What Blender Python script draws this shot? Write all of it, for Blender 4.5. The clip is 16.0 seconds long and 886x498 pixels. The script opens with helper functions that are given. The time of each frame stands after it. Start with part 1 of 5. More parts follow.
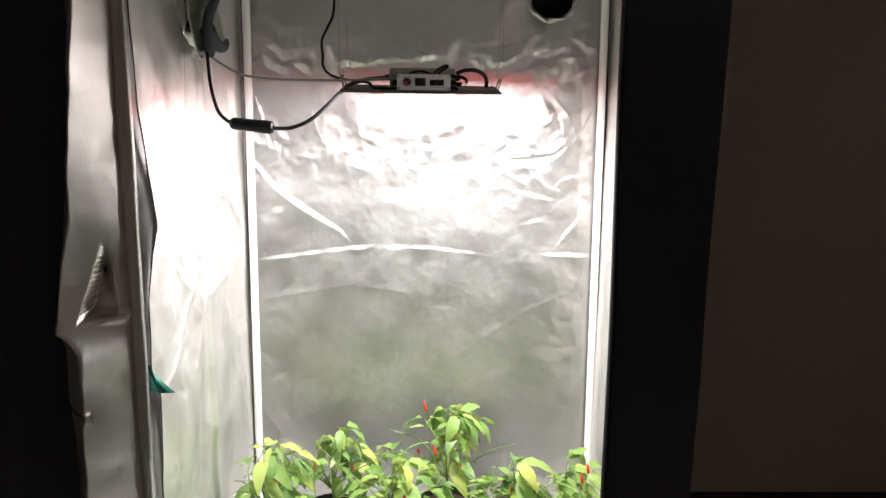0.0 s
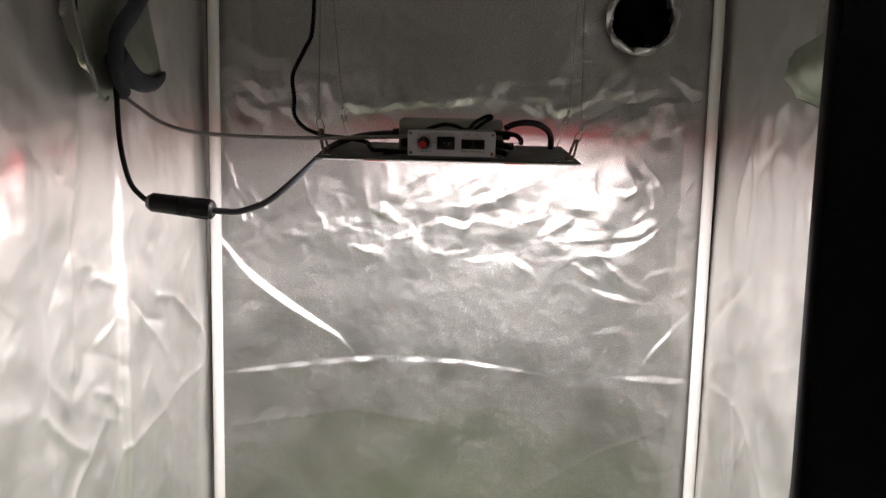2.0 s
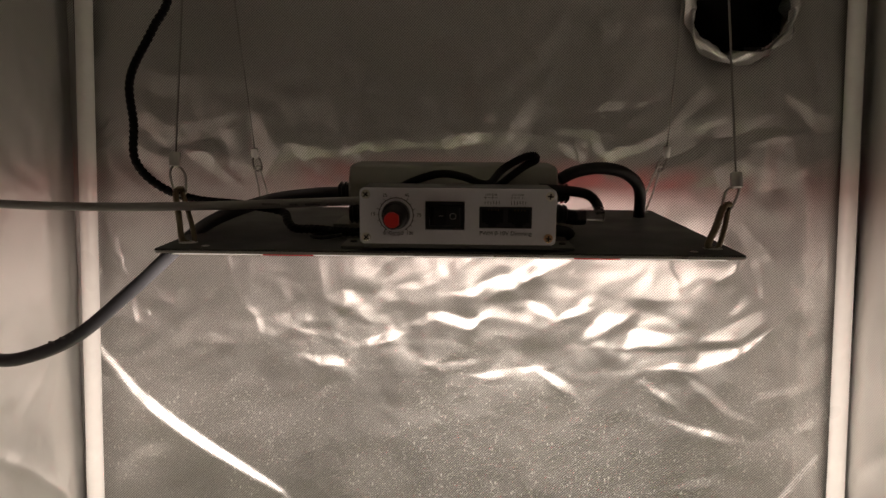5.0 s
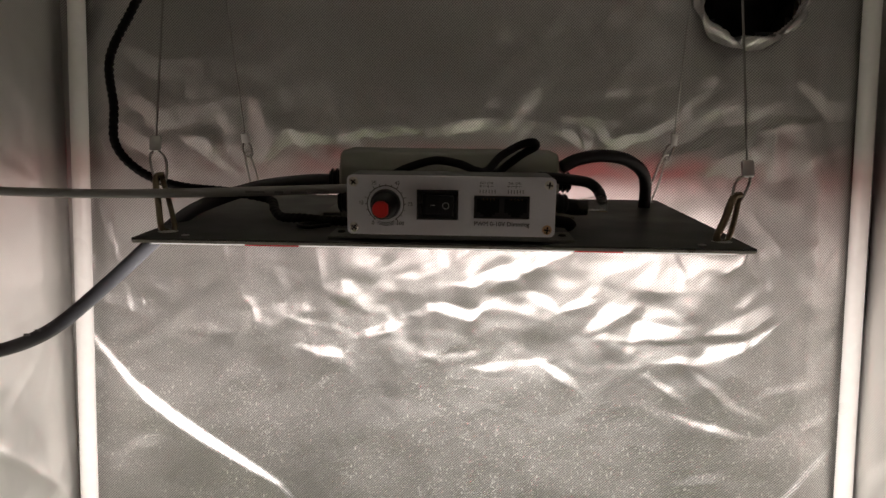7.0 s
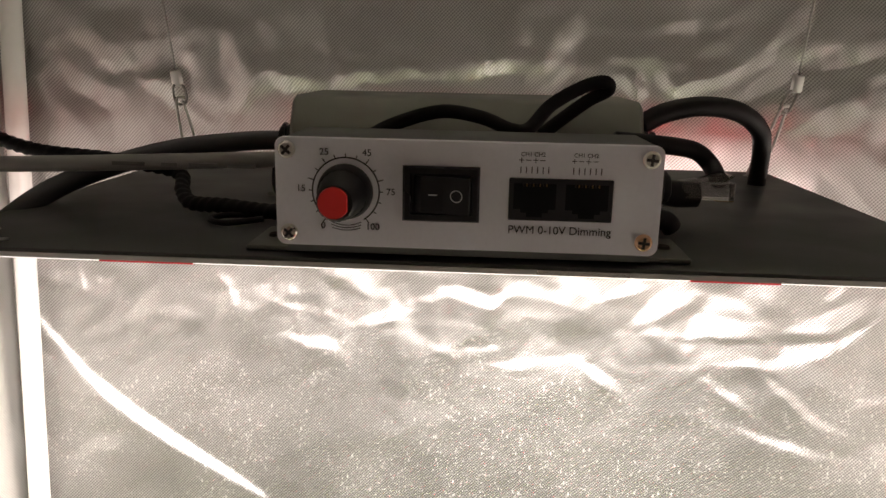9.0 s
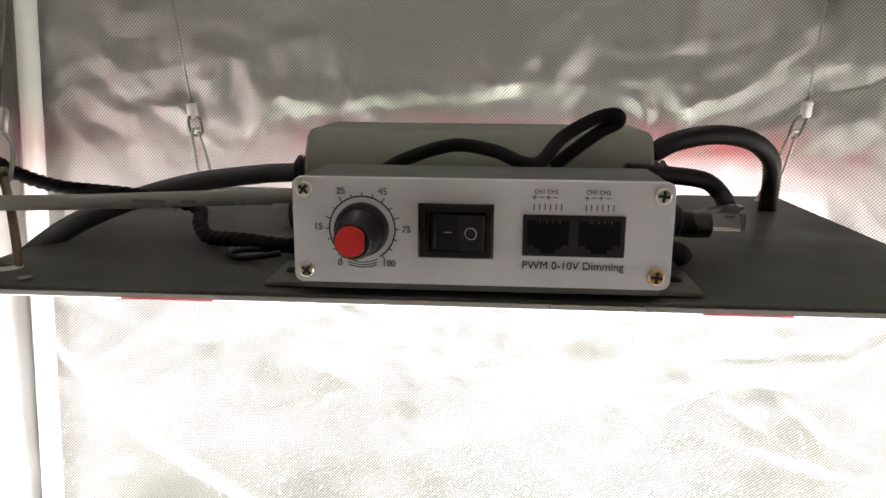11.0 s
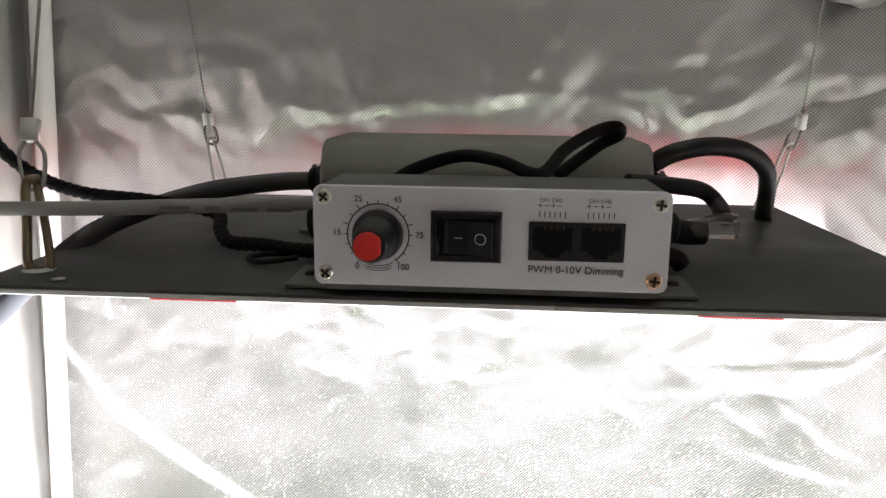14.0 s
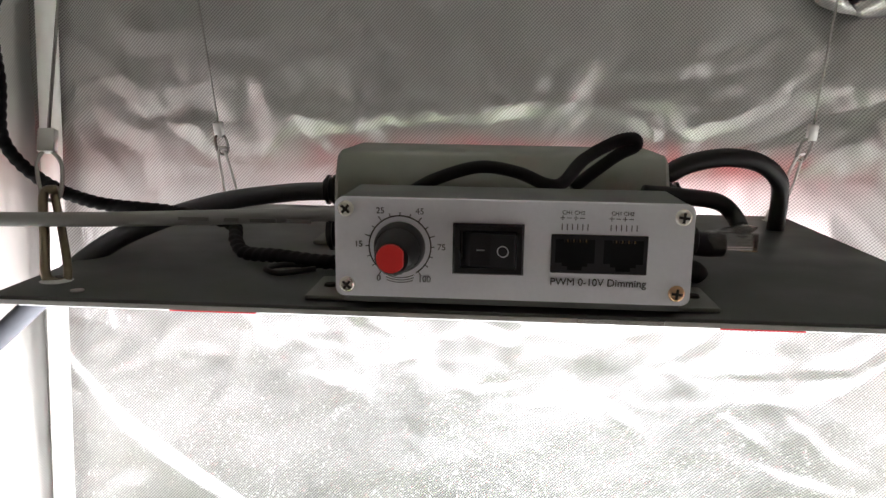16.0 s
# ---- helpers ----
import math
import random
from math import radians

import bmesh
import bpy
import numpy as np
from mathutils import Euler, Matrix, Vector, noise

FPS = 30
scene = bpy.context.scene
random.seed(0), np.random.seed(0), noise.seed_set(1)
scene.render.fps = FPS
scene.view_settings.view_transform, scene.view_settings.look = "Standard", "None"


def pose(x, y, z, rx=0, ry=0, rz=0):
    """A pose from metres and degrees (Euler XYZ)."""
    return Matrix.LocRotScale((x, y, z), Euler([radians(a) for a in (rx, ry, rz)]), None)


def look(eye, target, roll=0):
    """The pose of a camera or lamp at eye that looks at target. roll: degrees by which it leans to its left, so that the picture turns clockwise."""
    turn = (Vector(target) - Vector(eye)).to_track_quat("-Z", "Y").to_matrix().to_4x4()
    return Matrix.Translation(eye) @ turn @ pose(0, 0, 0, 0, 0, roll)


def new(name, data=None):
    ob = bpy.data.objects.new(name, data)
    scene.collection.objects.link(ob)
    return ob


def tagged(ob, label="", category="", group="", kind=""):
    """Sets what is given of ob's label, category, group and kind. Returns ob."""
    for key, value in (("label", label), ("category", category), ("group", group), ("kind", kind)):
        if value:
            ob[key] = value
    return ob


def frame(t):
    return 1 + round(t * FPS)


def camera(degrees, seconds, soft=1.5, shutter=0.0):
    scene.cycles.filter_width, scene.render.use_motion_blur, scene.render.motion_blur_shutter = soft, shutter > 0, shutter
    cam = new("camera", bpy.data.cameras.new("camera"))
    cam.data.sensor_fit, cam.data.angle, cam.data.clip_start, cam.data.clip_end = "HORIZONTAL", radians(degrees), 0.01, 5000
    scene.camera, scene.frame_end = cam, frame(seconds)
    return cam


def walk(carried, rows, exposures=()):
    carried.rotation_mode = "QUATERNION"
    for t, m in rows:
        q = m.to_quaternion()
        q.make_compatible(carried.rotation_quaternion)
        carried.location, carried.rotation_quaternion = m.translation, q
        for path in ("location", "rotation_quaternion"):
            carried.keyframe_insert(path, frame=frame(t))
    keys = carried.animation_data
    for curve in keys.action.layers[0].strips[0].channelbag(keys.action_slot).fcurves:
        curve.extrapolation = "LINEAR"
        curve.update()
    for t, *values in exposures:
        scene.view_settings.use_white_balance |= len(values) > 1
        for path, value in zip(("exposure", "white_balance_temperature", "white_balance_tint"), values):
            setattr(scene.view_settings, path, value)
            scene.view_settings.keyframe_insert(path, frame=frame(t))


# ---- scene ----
cam = camera(59.6, 16.0)
PATH = [
    (0, (0.021, -0.177, 1.204), (0.059, 1.782, 0.806), 0.7),
    (0.5, (0.009, -0.029, 1.203), (0.061, 1.931, 0.809), 0.3),
    (1, (0.063, 0.151, 1.22), (0.032, 2.117, 0.855), 1.3),
    (1.5, (0.077, 0.295, 1.213), (-0.018, 2.263, 0.867), 1.9),
    (2, (0.033, 0.446, 1.238), (-0.032, 2.421, 0.934), 1.4),
    (2.5, (0.008, 0.567, 1.232), (-0.036, 2.547, 0.947), 1.4),
    (3, (0.046, 0.709, 1.236), (-0.079, 2.687, 0.962), 2.0),
    (3.5, (0.055, 0.816, 1.238), (-0.153, 2.786, 0.957), 2.1),
    (4, (0.021, 0.907, 1.243), (-0.107, 2.89, 1.01), 1.5),
    (4.2, (0.011, 0.936, 1.243), (-0.073, 2.925, 1.045), 1.1),
    (6.3, (0.017, 0.981, 1.241), (-0.02, 2.973, 1.064), 0.4),
    (6.5, (0.018, 0.983, 1.243), (-0.029, 2.973, 1.053), 0.4),
    (7, (0.018, 0.992, 1.242), (-0.045, 2.98, 1.029), 0.9),
    (7.5, (0.01, 1.038, 1.245), (-0.044, 3.022, 0.991), 0.9),
    (8, (0.004, 1.087, 1.238), (-0.025, 3.065, 0.949), 0.5),
    (8.5, (0.021, 1.147, 1.237), (-0.025, 3.12, 0.911), 1.0),
    (9, (0.015, 1.173, 1.243), (-0.094, 3.141, 0.909), 1.4),
    (9.5, (0.015, 1.176, 1.247), (-0.126, 3.146, 0.935), 1.4),
    (12, (0.013, 1.163, 1.249), (-0.119, 3.138, 0.962), 0.4),
    (12.5, (0.013, 1.16, 1.249), (-0.122, 3.135, 0.965), 0.3),
    (13, (0.015, 1.159, 1.249), (-0.119, 3.134, 0.963), 0.6),
    (13.5, (0.013, 1.155, 1.252), (-0.126, 3.13, 0.968), 1.1),
    (14, (0.012, 1.156, 1.25), (-0.13, 3.133, 0.978), 1.0),
    (14.5, (0.011, 1.158, 1.25), (-0.121, 3.135, 0.981), 0.9),
    (15, (0.011, 1.159, 1.25), (-0.114, 3.138, 0.987), 1.3),
    (15.5, (0.007, 1.16, 1.249), (-0.127, 3.139, 0.995), 1.5),
    (16, (0.005, 1.156, 1.251), (-0.134, 3.135, 1.0), 1.1),
]
EXPOSURES = [(0.0, 1.48, 6400, 11), (1.5, 0.85, 6400, 11), (2.1, 0.5, 6600, 13), (2.6, 0.2, 8100, 17), (3.5, -0.1, 8300, 18), (4.2, -0.12, 8200, 18), (6.4, 0.4, 6900, 13), (7.5, 0.4, 6900, 13), (8.5, 0.3, 7400, 15), (9.0, 1.2, 7100, 14), (9.5, 1.8, 6800, 13), (9.7, 1.87, 6750, 12), (12.0, 2.4, 6080, 9), (13.7, 2.38, 6080, 9), (14.2, 1.75, 6080, 9), (16.0, 1.92, 6080, 9)]
walk(cam, [(t, look(eye, target, roll)) for t, eye, target, roll in PATH], EXPOSURES)

# ---- light ----
world = bpy.data.worlds.new("night")
world.use_nodes = True
world.node_tree.nodes["Background"].inputs[0].default_value = (0.9, 0.75, 0.62, 1)
world.node_tree.nodes["Background"].inputs[1].default_value = 0.0062
scene.world = world

LAMP_W, RED_W = 9.0, 0.15
BX0, BX1, BY0, BY1, BZ = -0.158, 0.166, 1.389, 1.606, 1.2025   # the light's plate, BZ its top at the front
TILT = pose(0, BY0, BZ, 4.1) @ pose(0, -BY0, -BZ)   # it hangs a little higher at the back


# ---- materials ----
def material(name, colour, rough=0.5, metal=0.0, spec=0.5, grain=0.0, grain_scale=200.0, bump=0.0, bump_scale=300.0):
    m = bpy.data.materials.new(name)
    m.use_nodes = True
    nt = m.node_tree
    b = nt.nodes["Principled BSDF"]
    b.inputs["Base Color"].default_value = (*colour, 1)
    b.inputs["Roughness"].default_value = rough
    b.inputs["Metallic"].default_value = metal
    b.inputs["Specular IOR Level"].default_value = spec
    co = nt.nodes.new("ShaderNodeTexCoord")
    if grain:
        n1, n2 = nt.nodes.new("ShaderNodeTexNoise"), nt.nodes.new("ShaderNodeTexNoise")
        n1.inputs["Scale"].default_value, n2.inputs["Scale"].default_value = grain_scale, grain_scale * 0.08
        add = nt.nodes.new("ShaderNodeMath")
        add.operation = "ADD"
        ramp = nt.nodes.new("ShaderNodeMapRange")
        ramp.inputs["From Min"].default_value, ramp.inputs["From Max"].default_value = 0.6, 1.4
        ramp.inputs["To Min"].default_value, ramp.inputs["To Max"].default_value = 1 - grain, 1 + grain
        mul = nt.nodes.new("ShaderNodeVectorMath")
        mul.operation = "SCALE"
        mul.inputs[0].default_value = colour
        for n in (n1, n2):
            nt.links.new(co.outputs["Object"], n.inputs["Vector"])
        nt.links.new(n1.outputs[0], add.inputs[0])
        nt.links.new(n2.outputs[0], add.inputs[1])
        nt.links.new(add.outputs[0], ramp.inputs["Value"])
        nt.links.new(ramp.outputs[0], mul.inputs["Scale"])
        nt.links.new(mul.outputs[0], b.inputs["Base Color"])
        rr = nt.nodes.new("ShaderNodeMapRange")
        rr.inputs["From Min"].default_value, rr.inputs["From Max"].default_value = 0.3, 0.7
        rr.inputs["To Min"].default_value, rr.inputs["To Max"].default_value = max(0.02, rough - 0.1), min(1, rough + 0.1)
        nt.links.new(n2.outputs[0], rr.inputs["Value"])
        nt.links.new(rr.outputs[0], b.inputs["Roughness"])
    if bump:
        n3 = nt.nodes.new("ShaderNodeTexNoise")
        n3.inputs["Scale"].default_value = bump_scale
        bp = nt.nodes.new("ShaderNodeBump")
        bp.inputs["Strength"].default_value, bp.inputs["Distance"].default_value = 1.0, bump
        nt.links.new(co.outputs["Object"], n3.inputs["Vector"])
        nt.links.new(n3.outputs[0], bp.inputs["Height"])
        nt.links.new(bp.outputs[0], b.inputs["Normal"])
    return m


def silver_cloth(name, weave=0.0001, speckle=0.0, rough=(0.3, 0.42), shine=(0.8, 0.97), across=(0.707, 0, -0.707)):
    """Aluminised woven sheet: diagonal weave, fine crinkle, pale dried water marks."""
    m = bpy.data.materials.new(name)
    m.use_nodes = True
    nt = m.node_tree
    N, Lk = nt.nodes.new, nt.links.new
    b = nt.nodes["Principled BSDF"]
    co = N("ShaderNodeTexCoord")
    obj = co.outputs["Object"]
    # two sets of threads cross the sheet at forty-five degrees, one more marked than the other
    threads = []
    for way, share in ((1, 0.68), (-1, 0.32)):
        lay = N("ShaderNodeVectorMath")
        lay.operation = "DOT_PRODUCT"
        lay.inputs[1].default_value = (across[0], across[1], across[2] * way)
        Lk(obj, lay.inputs[0])
        band = N("ShaderNodeTexWave")
        band.wave_type, band.bands_direction = "BANDS", "X"
        band.inputs["Scale"].default_value = 128
        Lk(lay.outputs["Value"], band.inputs["Vector"])
        amount = N("ShaderNodeMath")
        amount.operation = "MULTIPLY"
        amount.inputs[1].default_value = share
        Lk(band.outputs["Fac"], amount.inputs[0])
        threads.append(amount)
    wave = N("ShaderNodeMath")
    wave.operation = "ADD"
    Lk(threads[0].outputs[0], wave.inputs[0])
    Lk(threads[1].outputs[0], wave.inputs[1])
    crinkle = N("ShaderNodeTexNoise")
    crinkle.inputs["Scale"].default_value, crinkle.inputs["Detail"].default_value = 38, 5
    broad = N("ShaderNodeTexNoise")
    broad.inputs["Scale"].default_value, broad.inputs["Detail"].default_value = 9, 3
    fine = N("ShaderNodeTexNoise")
    fine.inputs["Scale"].default_value, fine.inputs["Detail"].default_value = 420, 3
    for n in (crinkle, broad, fine):
        Lk(obj, n.inputs["Vector"])
    b1, b2 = N("ShaderNodeBump"), N("ShaderNodeBump")
    b1.inputs["Strength"].default_value, b1.inputs["Distance"].default_value = 0.4, 0.0017
    b2.inputs["Strength"].default_value, b2.inputs["Distance"].default_value = 1.0, weave
    Lk(crinkle.outputs[0], b1.inputs["Height"])
    Lk(wave.outputs[0], b2.inputs["Height"])
    Lk(b1.outputs[0], b2.inputs["Normal"])
    Lk(b2.outputs[0], b.inputs["Normal"])
    rr = N("ShaderNodeMapRange")
    rr.inputs["From Min"].default_value, rr.inputs["From Max"].default_value = 0.35, 0.65
    rr.inputs["To Min"].default_value, rr.inputs["To Max"].default_value = rough
    Lk(broad.outputs[0], rr.inputs["Value"])
    # thread to thread the coating shines more or less
    col = N("ShaderNodeMapRange")
    col.inputs["To Min"].default_value, col.inputs["To Max"].default_value = shine
    Lk(wave.outputs[0], col.inputs["Value"])
    rgb = N("ShaderNodeCombineColor")
    for i, k in enumerate((1.0, 0.985, 0.96)):
        mm = N("ShaderNodeMath")
        mm.operation = "MULTIPLY"
        mm.inputs[1].default_value = k
        Lk(col.outputs[0], mm.inputs[0])
        Lk(mm.outputs[0], rgb.inputs[i])
    spots = N("ShaderNodeMapRange")
    spots.inputs["From Min"].default_value, spots.inputs["From Max"].default_value = 0.595, 0.64
    spots.inputs["To Max"].default_value = speckle
    Lk(fine.outputs[0], spots.inputs["Value"])
    patch = N("ShaderNodeMapRange")
    patch.inputs["From Min"].default_value, patch.inputs["From Max"].default_value = 0.34, 0.52
    Lk(broad.outputs[0], patch.inputs["Value"])
    stretch = N("ShaderNodeVectorMath")
    stretch.operation = "MULTIPLY"
    stretch.inputs[1].default_value = (1, 1, 0.45)
    drops = N("ShaderNodeTexVoronoi")
    drops.inputs["Scale"].default_value = 120
    Lk(obj, stretch.inputs[0])
    Lk(stretch.outputs[0], drops.inputs["Vector"])
    dried = N("ShaderNodeMapRange")
    dried.inputs["From Min"].default_value, dried.inputs["From Max"].default_value = 0.16, 0.09
    dried.inputs["To Max"].default_value = speckle * 1.2
    Lk(drops.outputs["Distance"], dried.inputs["Value"])
    both = N("ShaderNodeMath")
    both.operation = "MAXIMUM"
    Lk(spots.outputs[0], both.inputs[0])
    Lk(dried.outputs[0], both.inputs[1])
    amount = N("ShaderNodeMath")
    amount.operation = "MULTIPLY"
    amount.use_clamp = True
    Lk(both.outputs[0], amount.inputs[0])
    # the marks lie low on the wall, where watering splashes it
    split = N("ShaderNodeSeparateXYZ")
    Lk(obj, split.inputs[0])
    splash = N("ShaderNodeMapRange")
    splash.inputs["From Min"].default_value, splash.inputs["From Max"].default_value = 1.18, 0.98
    Lk(split.outputs["Z"], splash.inputs["Value"])
    low = N("ShaderNodeMath")
    low.operation = "MULTIPLY"
    Lk(splash.outputs[0], low.inputs[0])
    Lk(patch.outputs[0], low.inputs[1])
    Lk(low.outputs[0], amount.inputs[1])
    mix = N("ShaderNodeMix")
    mix.data_type = "RGBA"
    Lk(amount.outputs[0], mix.inputs["Factor"])
    Lk(rgb.outputs[0], mix.inputs["A"])
    mix.inputs["B"].default_value = (0.85, 0.84, 0.8, 1)
    Lk(mix.outputs["Result"], b.inputs["Base Color"])
    met = N("ShaderNodeMapRange")
    met.inputs["To Min"].default_value, met.inputs["To Max"].default_value = 0.92, 0.3
    Lk(amount.outputs[0], met.inputs["Value"])
    Lk(met.outputs[0], b.inputs["Metallic"])
    Lk(rr.outputs[0], b.inputs["Roughness"])
    return m


SILVER = silver_cloth("aluminised_cloth", speckle=0.0)
SILVER_SIDE = silver_cloth("aluminised_side_cloth", weave=0.00005, speckle=0.35, rough=(0.40, 0.52), shine=(0.72, 0.88), across=(0, 0.707, -0.707))
SILVER_SPOTTED = silver_cloth("aluminised_cloth_water_marked", weave=0.00014, speckle=0.5, rough=(0.38, 0.46), shine=(0.25, 0.69))
SILVER_SLEEVE = silver_cloth("aluminised_sleeve_cloth", weave=0.00008, rough=(0.3, 0.45), shine=(0.45, 0.65))
GREEN_LINING = material("green_coated_lining", (0.46, 0.51, 0.42), 0.38, 0.75, grain=0.15, grain_scale=60)
MESH_CLOTH = material("grey_mesh_cloth", (0.5, 0.5, 0.5), 0.45, 0.6, grain=0.2, grain_scale=700, bump=0.0004, bump_scale=900)
TEAL_CLOTH = material("teal_coated_cloth", (0.02, 0.2, 0.15), 0.4, 0.2, grain=0.2, grain_scale=90)
BLACK_CLOTH = material("black_oxford_cloth", (0.040, 0.044, 0.054), 0.75, spec=0.3, grain=0.25, grain_scale=500, bump=0.0004, bump_scale=900)
POLE_WHITE = material("white_enamelled_steel", (0.8, 0.79, 0.77), 0.32, grain=0.05, grain_scale=80)
SEAM_BLACK = material("black_seam_tape", (0.01, 0.01, 0.011), 0.7, grain=0.2, bump=0.0003)
WALL_PAINT = material("beige_wall_paint", (0.78, 0.69, 0.62), 0.85, spec=0.2, grain=0.05, grain_scale=40, bump=0.0004, bump_scale=150)
CARPET = material("dark_room_floor", (0.08, 0.065, 0.05), 0.8, grain=0.2)
PLATE = material("grey_anodised_plate", (0.085, 0.09, 0.086), 0.4, 0.35, grain=0.06, grain_scale=300, bump=0.00004, bump_scale=1500)
PLATE_EDGE = material("bare_aluminium_edge", (0.75, 0.75, 0.73), 0.35, 0.8, grain=0.05)
DRIVER = material("grey_coated_driver_case", (0.24, 0.245, 0.21), 0.42, 0.3, grain=0.06, grain_scale=120, bump=0.00005, bump_scale=900)
BOX_BODY = material("dark_grey_extrusion", (0.16, 0.17, 0.16), 0.42, 0.5, grain=0.08)
FLANGE = material("grey_green_flange", (0.18, 0.19, 0.165), 0.45, 0.4, grain=0.08)
FACE = material("brushed_silver_face", (0.86, 0.86, 0.91), 0.4, 0.4, grain=0.03, grain_scale=700)
SCREW = material("nickel_screw", (0.72, 0.69, 0.62), 0.28, 0.95, grain=0.1, grain_scale=900)
SCREW_BRASS = material("copper_tinted_screw", (0.66, 0.42, 0.26), 0.3, 0.95, grain=0.1, grain_scale=900)
SLOT = material("dark_screw_slot", (0.03, 0.025, 0.02), 0.6, 0.3)
BLACK_PLASTIC = material("black_plastic", (0.007, 0.007, 0.008), 0.4, spec=0.35, grain=0.1, grain_scale=400)
BLACK_GLOSS = material("satin_black_plastic", (0.009, 0.009, 0.01), 0.32, spec=0.4, grain=0.1)
# near black painted in for the shade inside ports and socket openings
HOLE_SHADE = material("painted_hole_shade", (0.003, 0.003, 0.0035), 0.6, spec=0.2)
RED_CAP = material("red_plastic", (0.75, 0.035, 0.03), 0.38, grain=0.05)
INK = material("black_print", (0.003, 0.003, 0.004), 0.6)
INK_WHITE = material("white_print", (0.6, 0.6, 0.6), 0.6)
INK_GREY = material("faint_grey_print", (0.16, 0.155, 0.15), 0.6)
RUBBER = material("black_rubber_sheath", (0.006, 0.006, 0.007), 0.5, spec=0.3, grain=0.15, grain_scale=300, bump=0.00006, bump_scale=1200)
# greyer than the rubber sheath: the cord's sheen is put into the colour
CORD_SHEEN = material("black_rubber_grey_sheen", (0.05, 0.05, 0.056), 0.38, grain=0.1, grain_scale=300)
SOCKET = material("socket_plastic", (0.013, 0.013, 0.015), 0.3)
GREY_CABLE = material("grey_pvc_cable", (0.3, 0.295, 0.28), 0.4, grain=0.05, grain_scale=200)
ROPE_BLACK = material("black_twisted_flex", (0.005, 0.005, 0.006), 0.65, spec=0.25, grain=0.2, grain_scale=600)
STEEL_WIRE = material("thin_steel_wire", (0.35, 0.34, 0.32), 0.4, 0.9, grain=0.15, grain_scale=900)
CRIMP = material("aluminium_crimp", (0.7, 0.69, 0.67), 0.38, 0.8, grain=0.08)
STRAP = material("tarnished_brass_hook", (0.2, 0.165, 0.11), 0.4, 0.85, grain=0.15, grain_scale=500)
GOLD = material("gold_contact", (0.2, 0.13, 0.05), 0.35, 0.9)
POT = material("black_plastic_pot", (0.018, 0.018, 0.018), 0.5, grain=0.1)
SOIL = material("damp_soil", (0.045, 0.03, 0.02), 0.9, grain=0.5, grain_scale=150, bump=0.004, bump_scale=90)
STEM = material("green_stem", (0.16, 0.24, 0.05), 0.5, grain=0.15, grain_scale=80)
CHILLI = material("ripe_red_chilli", (0.7, 0.035, 0.012), 0.25, grain=0.1, grain_scale=60)
CHILLI_ORANGE = material("ripening_orange_chilli", (0.75, 0.2, 0.04), 0.28, grain=0.1, grain_scale=60)


def leaf_material():
    m = material("chilli_leaf", (0.1, 0.2, 0.035), 0.45, grain=0.2, grain_scale=70, bump=0.0008, bump_scale=120)
    nt = m.node_tree
    b = nt.nodes["Principled BSDF"]
    info = nt.nodes.new("ShaderNodeObjectInfo")
    ramp = nt.nodes.new("ShaderNodeValToRGB")
    e = ramp.color_ramp.elements
    e[0].color, e[1].color = (0.15, 0.27, 0.07, 1), (0.5, 0.54, 0.13, 1)
    e.new(0.5).color = (0.25, 0.4, 0.1, 1)
    e.new(0.85).color = (0.35, 0.48, 0.12, 1)
    nt.links.new(info.outputs["Random"], ramp.inputs[0])
    nt.links.new(ramp.outputs[0], b.inputs["Base Color"])
    b.inputs["Transmission Weight"].default_value = 0.0
    tr = nt.nodes.new("ShaderNodeBsdfTranslucent")
    nt.links.new(ramp.outputs[0], tr.inputs[0])
    mx = nt.nodes.new("ShaderNodeMixShader")
    mx.inputs[0].default_value = 0.4
    out = nt.nodes["Material Output"]
    nt.links.new(b.outputs[0], mx.inputs[1])
    nt.links.new(tr.outputs[0], mx.inputs[2])
    nt.links.new(mx.outputs[0], out.inputs[0])
    return m


def clear_plastic():
    m = material("clear_plastic", (0.93, 0.93, 0.93), 0.03)
    b = m.node_tree.nodes["Principled BSDF"]
    b.inputs["Transmission Weight"].default_value = 0.9
    b.inputs["IOR"].default_value = 1.45
    return m


def glow(name, colour, strength):
    m = bpy.data.materials.new(name)
    m.use_nodes = True
    b = m.node_tree.nodes["Principled BSDF"]
    b.inputs["Base Color"].default_value = (*colour, 1)
    b.inputs["Emission Color"].default_value = (*colour, 1)
    b.inputs["Emission Strength"].default_value = strength
    m.cycles.emission_sampling = "NONE"
    return m


LEAF = leaf_material()
CLEAR = clear_plastic()
LED_RED = glow("lit_red_diode", (1.0, 0.03, 0.06), 6.0)
# weak emission that paints white and red light onto the plate's edge
EDGE_GLOW = glow("painted_edge_glow", (1.0, 0.97, 0.92), 0.5)
RED_EDGE_GLOW = glow("painted_red_edge_glow", (1.0, 0.1, 0.12), 0.08)


# ---- helpers for meshes ----
def empty(name, at=(0, 0, 0)):
    ob = new(name)
    ob.location = at
    ob.empty_display_size = 0.02
    return ob


def hang(ob, parent):
    """Child of parent with its own world place kept."""
    if parent is not None:
        ob.parent = parent
        ob.matrix_parent_inverse = Matrix.Translation(-world_of(parent))
    return ob


def world_of(ob):
    at = Vector(ob.location)
    while ob.parent is not None:
        ob = ob.parent
        at = at if ob.type != "EMPTY" else at
    return at


